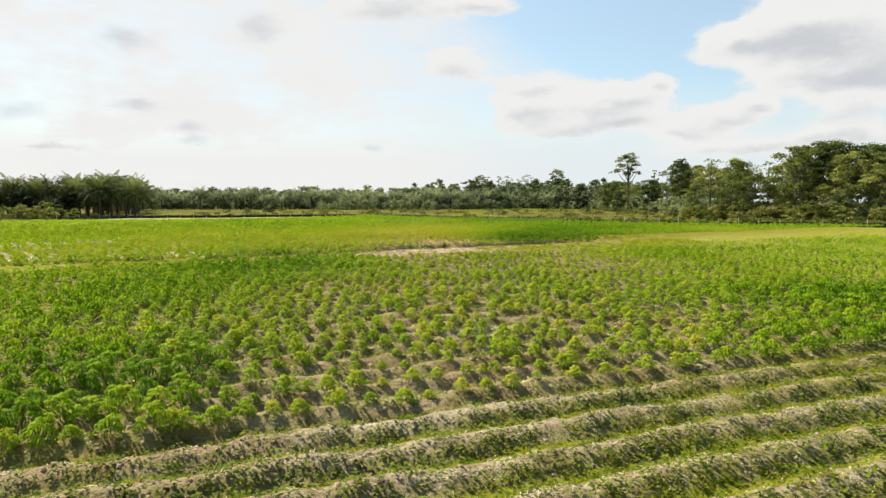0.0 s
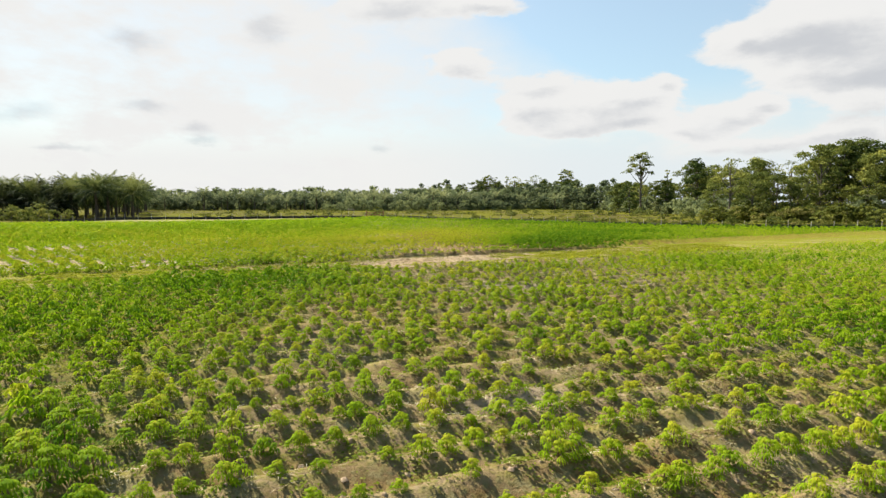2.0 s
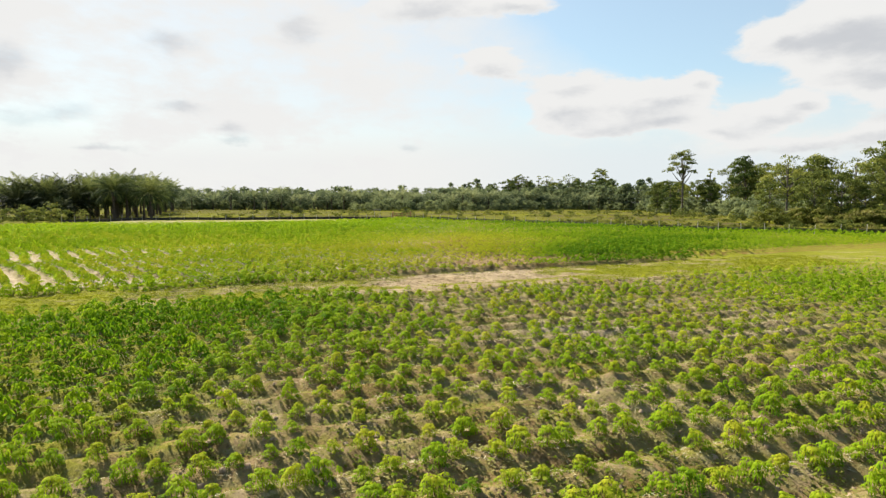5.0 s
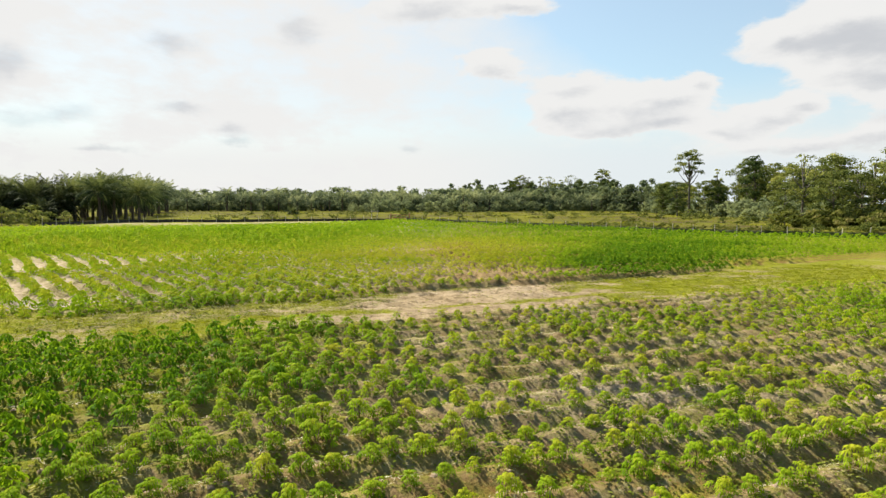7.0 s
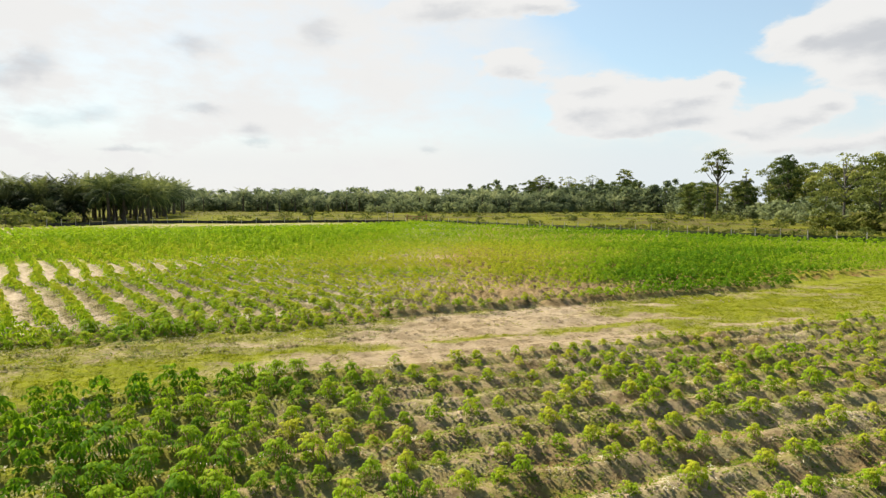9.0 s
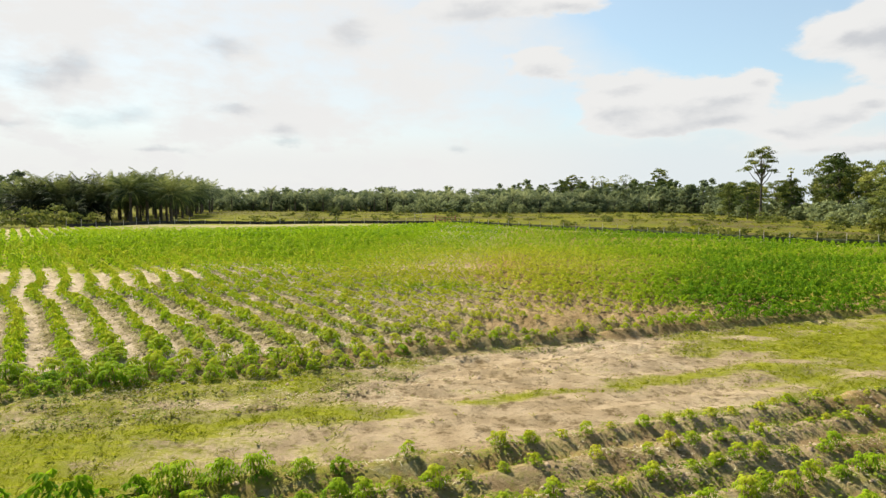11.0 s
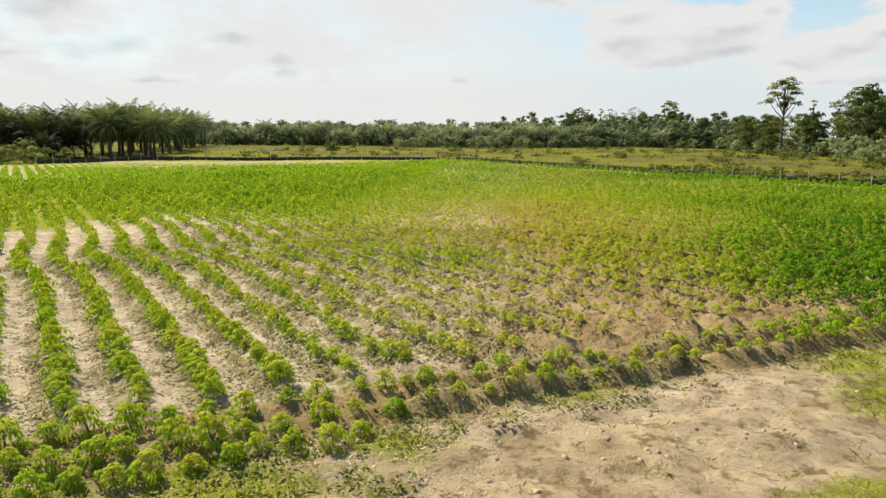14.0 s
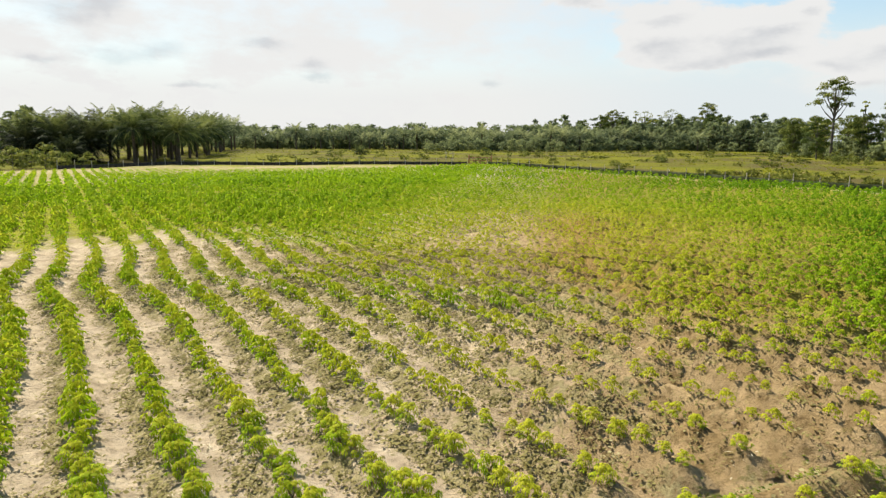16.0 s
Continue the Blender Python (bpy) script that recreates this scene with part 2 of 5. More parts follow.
def soil_material():
    m, k = material("sandy_soil")
    p = position(k)
    grass, pale, meadow, litter = attribute(k, "grass"), attribute(k, "pale"), attribute(k, "meadow"), attribute(k, "litter")
    fine, mid, wide = k.noise(p, 9.0, 6.0, 0.65), k.noise(p, 1.6, 5.0), k.noise(p, 0.17, 4.0)
    # drawn out along the way the tracks and ridges run
    turned = k.add("ShaderNodeMapping")
    k.wire(p, turned.inputs[0])
    turned.inputs["Rotation"].default_value = (0, 0, radians(-28))
    turned.inputs["Scale"].default_value = (0.35, 2.6, 1.0)
    drawn = k.noise(turned.outputs[0], 1.5, 5.0, 0.6)
    speck = k.noise(p, 34.0, 3.0, 0.7)
    earth = k.mix(k.step(mid, 0.3, 0.7), (0.185, 0.112, 0.034), (0.305, 0.194, 0.070))
    sand = k.mix(k.step(mid, 0.3, 0.7), (0.318, 0.248, 0.160), (0.500, 0.400, 0.276))
    soil = k.mix(k.math("ADD", pale, k.math("MULTIPLY", k.math("SUBTRACT", wide, 0.5), 0.5), clamped=True), earth, sand)
    soil = k.mix(k.math("MULTIPLY", k.step(fine, 0.56, 0.74), 0.5), soil, (0.15, 0.13, 0.055))
    soil = k.mix(k.math("MULTIPLY", k.step(speck, 0.6, 0.75), 0.35), soil, (0.075, 0.065, 0.03))
    turned_up = k.noise(p, 3.1, 7.0, 0.68)
    less = k.math("SUBTRACT", 1.0, k.math("MULTIPLY", k.step(pale, 0.6, 0.95), 0.6))
    soil = k.mix(k.math("MULTIPLY", k.math("MULTIPLY", k.step(turned_up, 0.50, 0.64), 0.68), less), soil, (0.086, 0.054, 0.020))
    green = k.mix(k.step(mid, 0.3, 0.7), (0.138, 0.160, 0.006), (0.225, 0.232, 0.010))
    green = k.mix(k.math("MULTIPLY", k.step(fine, 0.40, 0.66), 0.6), green, (0.25, 0.215, 0.055))
    cover = k.step(k.math("ADD", grass, k.math("MULTIPLY", k.math("SUBTRACT", k.math("ADD", k.math("MULTIPLY", fine, 0.50), k.math("MULTIPLY", k.math("ADD", mid, drawn), 0.25)), 0.5), 3.0)), 0.22, 0.92)
    base = k.mix(cover, soil, green)
    broad, streak = k.noise(p, 0.034, 4.0, 0.6), k.noise(p, 0.11, 4.0, 0.6)
    far = k.mix(k.step(broad, 0.42, 0.58), (0.092, 0.076, 0.028), (0.140, 0.138, 0.012))
    far = k.mix(k.math("MULTIPLY", k.step(streak, 0.50, 0.62), 0.7), far, (0.100, 0.112, 0.012))
    far = k.mix(k.math("MULTIPLY", k.step(mid, 0.5, 0.7), 0.4), far, (0.150, 0.115, 0.036))
    weedy = k.step(k.math("ADD", litter, k.math("MULTIPLY", k.math("SUBTRACT", k.math("ADD", k.math("MULTIPLY", fine, 0.6), k.math("MULTIPLY", mid, 0.4)), 0.5), 2.4)), 0.35, 0.75)
    brown = k.mix(k.step(turned_up, 0.36, 0.62), (0.140, 0.115, 0.042), (0.300, 0.250, 0.125))
    base = k.mix(k.math("MULTIPLY", weedy, 0.9), base, brown)
    base = k.mix(meadow, base, far)
    finish(k, base, 0.93, bump=k.math("ADD", k.math("MULTIPLY", k.noise(p, 4.5, 8.0, 0.72), 0.8), k.math("MULTIPLY", speck, 0.2)), strength=0.9, distance=0.14, specular=0.02)
    return m


SOIL = soil_material()


def bark_material(name, a, b, scale=3.0):
    m, k = material(name)
    p = position(k)
    n = k.noise(p, scale, 5.0, 0.65)
    finish(k, k.mix(k.step(n, 0.3, 0.7), a, b), 0.9, bump=n, strength=0.8, distance=0.04, specular=0.15)
    return m


STEM = bark_material("cassava_stem", (0.16, 0.10, 0.05), (0.30, 0.22, 0.10), 14)
BARK = bark_material("tree_bark", (0.07, 0.06, 0.045), (0.19, 0.165, 0.13), 2)
PALM_BARK = bark_material("palm_bark", (0.05, 0.04, 0.03), (0.13, 0.10, 0.07), 4)
POST = bark_material("weathered_post", (0.28, 0.25, 0.20), (0.52, 0.48, 0.40), 6)
def net_material():
    m, k = material("netting")
    p = position(k)
    col = k.mix(k.step(k.noise(p, 1.3, 4.0), 0.3, 0.7), (0.045, 0.062, 0.026), (0.13, 0.14, 0.075))
    finish(k, col, 0.95, through_light=col, share=0.5, specular=0.05)
    return m


NET = net_material()
BLACK_NET = bark_material("black_netting", (0.030, 0.028, 0.024), (0.075, 0.066, 0.052), 2)
GATE_WOOD = bark_material("gate_wood", (0.16, 0.07, 0.04), (0.30, 0.15, 0.09), 5)
CLOD = bark_material("soil_clod", (0.22, 0.15, 0.09), (0.42, 0.31, 0.20), 8)

# ---- the lie of the land ----
rng = np.random.default_rng(11)


def lattice(ix, iy, seed):
    v = np.sin(ix * 127.1 + iy * 311.7 + seed * 74.7) * 43758.5453
    return v - np.floor(v)


def vnoise(x, y, seed=0):
    x, y = np.asarray(x, float), np.asarray(y, float)
    ix, iy = np.floor(x), np.floor(y)
    fx, fy = x - ix, y - iy
    fx, fy = fx * fx * (3 - 2 * fx), fy * fy * (3 - 2 * fy)
    a, b = lattice(ix, iy, seed), lattice(ix + 1, iy, seed)
    c, d = lattice(ix, iy + 1, seed), lattice(ix + 1, iy + 1, seed)
    return (a + (b - a) * fx) * (1 - fy) + (c + (d - c) * fx) * fy


def fbm(x, y, seed=0, octaves=3):
    out, gain = 0.0, 0.5
    for i in range(octaves):
        out = out + gain * vnoise(np.asarray(x) * 2**i, np.asarray(y) * 2**i, seed + i)
        gain *= 0.5
    return out / (1 - 0.5**octaves)


def smooth(v, lo, hi):
    t = np.clip((np.asarray(v, float) - lo) / (hi - lo), 0, 1)
    return t * t * (3 - 2 * t)


def between(v, lo, hi, soft):
    return smooth(v, lo - soft, lo + soft) * smooth(v, hi + soft, hi - soft)


def hump(x, y, cx, cy, rx, ry):
    return np.exp(-(((x - cx) / rx) ** 2) - ((y - cy) / ry) ** 2)


FENCE = [(-120, 108), (-92, 122), (-81, 136), (-76, 157), (-56, 161), (-40, 171), (-20, 174), (-4, 157), (6, 145), (15, 134), (24, 122), (34, 113), (48, 106), (80, 97), (130, 90)]
FENCE_X, FENCE_Y = np.array(FENCE, float).T


def fence_gap(x, y):
    """How far a place lies this side of the fence, along y."""
    return np.interp(x, FENCE_X, FENCE_Y) - y


def first_rows(x, y):
    """The number y0 of the ridge line y = y0 + s(y0) x of the first field at a place."""
    x = np.clip(x, -60, 70)
    return (y - (0.43 - 0.0037 * 11.75) * x) / (1 + 0.0037 * x)


def head(x, y):
    return y - 0.58 * x


def second_rows(x, y):
    return 0.7507 * x + 0.6606 * y - row_bend(x, y)


def row_bend(x, y):
    """How far the second field's rows stray sideways: a kink where the ground dips, and a slow wander."""
    d = 0.7507 * np.asarray(y) - 0.6606 * np.asarray(x)
    kink = np.exp(-(((d - 62) / 3.3) ** 2)) * smooth(x, -8, -14)
    return -0.60 * kink + 0.26 * smooth(d, 48, 45) * smooth(x, -9, -6) + 0.16 * (vnoise(d / 6.0, np.asarray(x) * 0.0 + 1.0, 5) - 0.5)


FIRST0, FIRST_STEP, FIRST_END = 11.75, 1.2, 46.9
SECOND0, SECOND_STEP, SECOND_START = 28.62, 1.205, 57.6


def crest(v, start, pitch, sharp=1.4):
    return (0.5 + 0.5 * np.cos(2 * np.pi * (v - start) / pitch)) ** sharp


def bank(v, start, pitch):
    """Ridge profile with a steep near side and a long back."""
    f = (v - start) / pitch + 0.5
    f = f - np.floor(f) - 0.5
    return smooth(f, -0.48, 0.0) * (1 - smooth(f, 0.06, 0.50))


def zones(x, y):
    y0, h, gap = first_rows(x, y), head(x, y), fence_gap(x, y)
    one = smooth(y0, FIRST_END + 0.5, FIRST_END - 0.1)
    two = smooth(h, SECOND_START - 0.4, SECOND_START + 0.3) * smooth(gap, 2.0, 4.0) * smooth(x, -96, -90)
    heads = smooth(h, 55.2, 55.6) * smooth(h, 57.9, 57.5) * smooth(x, 17, 13)
    out = smooth(gap, 1.5, -1.0)
    return y0, h, gap, one, two, heads, out


def height(x, y, cell=0.1):
    x, y = np.asarray(x, float), np.asarray(y, float)
    y0, h, gap, one, two, heads, out = zones(x, y)
    calm = smooth(cell, 0.70, 0.34)
    wob = 0.75 + 0.5 * fbm(x / 1.3, y / 1.3, 3)
    stray = 0.22 * (vnoise(x / 2.2, y / 2.2, 8) - 0.5) + 0.22 * (fbm(x / 0.55, y / 0.55, 9) - 0.5)
    z = one * (0.235 - 0.03 * smooth(y0, 12.6, 12.0)) * bank(y0 + stray, FIRST0, FIRST_STEP) * wob * calm * smooth(y, -3.0, 1.0)
    z = z + two * (1 - heads) * (0.17 + 0.23 * smooth(x, -7, -1)) * crest(second_rows(x, y) + 0.5 * stray, SECOND0, SECOND_STEP, 1.7) * wob * calm
    z = z + heads * 0.27 * bank(h + 1.3 * stray, 56.0, 1.05) * (0.45 + 1.0 * fbm(x / 0.55, y / 0.55, 14, 2)) * calm * (0.3 + 0.7 * smooth(x, -9, -3))
    track = (1 - one) * (1 - two) * (1 - heads) * (1 - out)
    ruts = np.exp(-(((h - 48.9) / 0.35) ** 2)) + np.exp(-(((h - 51.3) / 0.4) ** 2))
    z = z + track * (-0.06 * ruts + 0.24 * (fbm(x / 1.1, y / 0.6, 21) - 0.5) + 0.16 * between(h, 51.5, 55.3, 0.6) * (fbm(x / 0.5, y / 0.4, 23) - 0.5)) * calm
    z = z + 0.15 * (fbm(x / 0.42, y / 0.42, 31, 2) - 0.5) * calm * (1 - 0.5 * track) * (1 - 0.45 * two - 0.3 * two * smooth(x, -3, -8))
    z = z + 0.35 * (fbm(x / 16, y / 16, 41) - 0.5) * smooth(np.hypot(x + 1, y - 30), 8, 40) * (1 - smooth(y, 180, 400))
    return z - 0.11


def vigour(x, y):
    """How well the crop stands at a place: 0 yellow and thin, 1 dark and closed."""
    one = 0.51 + 0.52 * (fbm(x / 5.5, y / 4.5, 51) - 0.5) + 0.10 * smooth(np.abs(x - 2), 5, 13)
    one = one - 0.26 * smooth(first_rows(x, y), 42.5, 44.5) * smooth(x, -4, -1) - 0.20 * hump(x, y, -1, 20, 6, 6) - 0.20 * hump(x, y, 6, 40, 8, 8) + 0.24 * hump(x, y, -10, 38, 6, 10)
    one = one + 0.22 * hump(x, y, -7, 13, 4, 5) + 0.16 * hump(x, y, 15, 24, 8, 10) + 0.12 * hump(x, y, -14, 27, 7, 6)
    two = 0.50 + 0.4 * (fbm(x / 7, y / 6, 52) - 0.5)
    two = two - 0.26 * hump(x, y, -1, 59.5, 6, 5) - 0.26 * hump(x, y, -1, 79, 9, 19) + 0.34 * hump(x, y, 7.5, 61.0, 4.0, 4.5) + 0.22 * hump(x, y, 13, 72, 9, 28) + 0.12 * hump(x, y, -14, 56, 6, 8)
    two = two + 0.16 * smooth(y, 95, 120) + 0.22 * hump(x, y, 22, 90, 12, 24) + 0.25 * hump(x, y, -5.5, 66, 3, 2) + 0.08 * hump(x, y, -38, 92, 30, 15) + 0.16 * hump(x, y, 9.5, 69, 5.5, 10) - 0.3 * hump(x, y, -72, 122, 16, 12)
    return np.clip(np.where(head(x, y) > 52, two, one), 0, 1)


def closed(x, y):
    """Where the second field's crop closes over its furrows."""
    d = 0.7507 * np.asarray(y) - 0.6606 * np.asarray(x) + 13 * (fbm(x / 3.0, y / 3.0, 95) - 0.5)
    return smooth(d, 70, 80) * (1 - 0.55 * smooth(d, 108, 122)) * smooth(x, -13, -19)


def cover(x, y):
    """Grass, pale sand and meadow shares of the ground."""
    y0, h, gap, one, two, heads, out = zones(x, y)
    n, n2 = fbm(x / 2.2, y / 1.4, 61), fbm(x / 6, y / 5, 62)
    front = smooth(y0, 12.6, 12.0)
    low = 1 - crest(y0, FIRST0, FIRST_STEP, 0.8)
    scraped = hump(x, y, 2.2, 19.4, 1.9, 0.8) + hump(x, y, 3.4, 36.6, 2.6, 0.9)
    grass = one * (1 - 0.6 * scraped) * (front * (0.28 + 0.60 * low * (0.55 + n2) + 0.022 * np.clip(x, -8, 14)) + (1 - front) * (0.31 + 0.60 * vigour(x, y) * n + 0.28 * smooth(np.abs(x - 3), 5, 13)))
    track = np.clip(1 - one - two - heads, 0, 1) * (1 - out)
    mid_strip = np.exp(-(((h - 50.2 + 0.10 * x) / 0.38) ** 2)) * 0.6
    rag = 1.3 * (fbm(x / 1.6, y / 0.9, 66) - 0.5)
    bare = between(h + rag, 50.75, 55.2, 0.3) * between(x + rag, -4.3, 3.2, 0.8)
    bare = bare + 0.85 * between(h + 0.5 * rag, 50.9, 52.0, 0.25) * between(x, 2, 6.5, 1.2)
    bare = bare + 0.75 * between(h + rag, 51.3, 52.9, 0.4) * between(x, -15, -3.5, 1.0) + 0.95 * between(h + 0.5 * rag, 47.5, 49.85, 0.25) * between(x + 2 * rag, -5.0, 5.0, 1.3)
    bare = bare + 0.5 * np.exp(-(((h - 48.2) / 0.3) ** 2)) * between(x, 4, 13, 1.5)
    strip = smooth(n, 0.3, 0.6)
    t_grass = 0.44 + 0.5 * (strip - 0.5) + 0.40 * smooth(np.abs(x), 3.5, 9) - 0.50 * np.clip(bare, 0, 1) + mid_strip * 0.26
    grass = grass + track * t_grass
    ridge = 0.30 + 1.15 * crest(second_rows(x, y), SECOND0, SECOND_STEP, 1.0)
    grass = grass + two * (0.02 + 0.03 * smooth(x, -1, -6) + ridge * 0.24 * smooth(x, -5, 0) * smooth(y, 61, 65) + ridge * 0.50 * n * vigour(x, y) + 0.12 * smooth(second_wave(x, y), 0.2, 0.7) * (0.4 + n2) + 0.85 * closed(x, y) + ridge * (0.14 + 0.40 * smooth(x, -7, -13) + 0.35 * smooth(y, 85, 100) + 0.25 * smooth(x, 7, 12)) * smooth(y, 64 + 9 * smooth(x, -9, -17), 80) * smooth(y, 125, 112) * smooth(x, -24, -16)) + heads * (0.25 + 0.5 * smooth(x, -9, -15) + 0.3 * smooth(x, 3, 7))
    grass = grass + smooth(gap, 5.0, 3.2) * smooth(gap, -0.5, 0.5) * 0.1
    pale = one * (0.32 + 0.9 * (fbm(x / 3.0, y / 2.0, 64) - 0.5) + 0.25 * (crest(y0, FIRST0, FIRST_STEP, 1.0) - 0.4) + 0.55 * hump(x, y, 2.2, 19.4, 1.9, 0.8) + 0.5 * hump(x, y, 3.4, 36.6, 2.6, 0.9) + 0.4 * hump(x, y, 2.6, 41.5, 3.5, 1.0) + 0.34 * front * crest(y0, FIRST0, FIRST_STEP, 1.6)) + track * 0.62 + two * (0.30 + 0.68 * smooth(x, -1, -8) - 0.2 * smooth(y, 62, 68) * smooth(x, -4, 0) - 0.50 * smooth(y, 66, 73) * smooth(x, -17, -11)) + heads * 0.22
    pale = np.where(gap < 4 + 17 * smooth(x, -12, -36), 0.95, pale)
    lane = smooth(gap, -1.0, -2.5) * smooth(gap, -15.0, -9.0) * smooth(x, 4, 16)
    pale = np.where(gap < -0.5, 0.35, pale)
    return np.clip(grass + 0.25 * lane * n, 0, 1), np.clip(pale, 0, 1), out * (1 - 0.75 * lane)


def second_wave(x, y):
    """Rises on the flank of each ridge of the second field that carries dry weeds."""
    v = (second_rows(x, y) - SECOND0) / SECOND_STEP
    v = v - np.floor(v)
    return np.exp(-(((v - 0.74) / 0.16) ** 2))


def dry_litter(x, y):
    """Share of dried weeds and rotten litter on the ground."""
    y0, h, gap, one, two, heads, out = zones(x, y)
    n = fbm(x / 1.5, y / 1.2, 97)
    wide = smooth(y0, 12.6, 12.0)
    sides = np.exp(-((((y0 - FIRST0) / FIRST_STEP + 0.26 - np.round((y0 - FIRST0) / FIRST_STEP + 0.26)) / 0.2) ** 2))
    track = np.clip(1 - one - two - heads, 0, 1) * (1 - out)
    share = two * (second_wave(x, y) * (0.25 + 0.75 * smooth(n, 0.25, 0.5)) + 0.2 * smooth(y, 62, 66) * n) * smooth(x, 2, -4) * smooth(y, 76, 68) * (1 - closed(x, y))
    share = share + one * sides * (0.25 + 0.6 * n + 0.15 * wide) + 0.8 * heads * n + track * between(x, -15, -3.6, 0.8) * between(h, 51.2, 55.4, 0.4) * (0.05 + 0.6 * n)
    return np.clip(share, 0, 1)


# ---- mesh helpers ----
def mesh_of(name, verts, faces, mats, mat_ids=None, flat=False):
    """A mesh from vertices (n, 3) and equal-sided faces (m, 3 or 4)."""
    verts, faces = np.asarray(verts, np.float32), np.asarray(faces, np.int32)
    me = bpy.data.meshes.new(name)
    side = faces.shape[1]
    me.vertices.add(len(verts))
    me.vertices.foreach_set("co", verts.ravel())
    me.loops.add(faces.size)
    me.loops.foreach_set("vertex_index", faces.ravel())
    me.polygons.add(len(faces))
    me.polygons.foreach_set("loop_start", np.arange(0, faces.size, side, dtype=np.int32))
    for m in mats:
        me.materials.append(m)
    if mat_ids is not None:
        me.polygons.foreach_set("material_index", np.asarray(mat_ids, np.int32))
    me.polygons.foreach_set("use_smooth", np.full(len(faces), not flat))
    me.update(calc_edges=True)
    return me


def set_values(me, name, values, domain):
    a = me.attributes.new(name, "FLOAT", domain)
    a.data.foreach_set("value", np.asarray(values, np.float32))


def soup(name, quads, tints, mats, mat_ids=None):
    """A mesh of loose four-sided leaves: quads (n, 4, 3), a tint each."""
    quads = np.asarray(quads, np.float32)
    me = mesh_of(name, quads.reshape(-1, 3), np.arange(len(quads) * 4).reshape(-1, 4), mats, mat_ids, flat=True)
    set_values(me, "tint", tints, "FACE")
    return me


def tube(points, radii, sides=6):
    """Vertices and quads of a tapered limb along points."""
    pts, verts, faces = [Vector(p) for p in points], [], []
    for i, p in enumerate(pts):
        d = (pts[min(i + 1, len(pts) - 1)] - pts[max(i - 1, 0)]).normalized()
        a = d.orthogonal().normalized()
        b = d.cross(a)
        for j in range(sides):
            t = 2 * math.pi * j / sides
            verts.append(p + (a * math.cos(t) + b * math.sin(t)) * radii[i])
    for i in range(len(pts) - 1):
        for j in range(sides):
            faces.append((i * sides + j, i * sides + (j + 1) % sides, (i + 1) * sides + (j + 1) % sides, (i + 1) * sides + j))
    return np.array(verts), np.array(faces)


def join(pieces):
    vs, fs, at = [], [], 0
    for v, f in pieces:
        vs.append(v)
        fs.append(f + at)
        at += len(v)
    return np.concatenate(vs), np.concatenate(fs)


def part(name, me, parent, label=""):
    ob = new(name, me)
    ob.parent = parent
    if label:
        tagged(ob, label)
    return ob


# ---- ground: one sheet to the horizon ----
def steps_out(start, end, first, grow):
    out, d, x = [], first, start
    while x < end:
        d *= grow
        x += d
        out.append(x)
    return out


def build_ground():
    near_x = np.arange(-28, 13.001, 0.25)
    xs = np.concatenate([-np.array(steps_out(28, 3500, 0.24, 1.06))[::-1], near_x, steps_out(13, 3500, 0.24, 1.06)])
    near_y = np.concatenate([np.arange(-3, 63.999, 0.19), np.arange(64, 100.001, 0.28)])
    ys = np.concatenate([-np.array(steps_out(3, 2500, 0.2, 1.15))[::-1], near_y, steps_out(100, 4500, 0.27, 1.06)])
    X, Y = np.meshgrid(xs, ys)
    cell = np.maximum(np.gradient(xs)[None, :] * 0.6, np.gradient(ys)[:, None]) + 0 * X
    Z = height(X, Y, cell)
    nx, ny = len(xs), len(ys)
    i = np.arange(nx * ny).reshape(ny, nx)
    faces = np.stack([i[:-1, :-1], i[:-1, 1:], i[1:, 1:], i[1:, :-1]], -1).reshape(-1, 4)
    me = mesh_of("ground", np.stack([X, Y, Z], -1).reshape(-1, 3), faces, [SOIL])
    for name, v in zip(("grass", "pale", "meadow", "litter"), (*cover(X, Y), dry_litter(X, Y))):
        set_values(me, name, v.ravel(), "POINT")
    return tagged(new("ground", me), "sandy farmland with raised planting ridges, a track and open meadow", "ground", kind="structure")


build_ground()


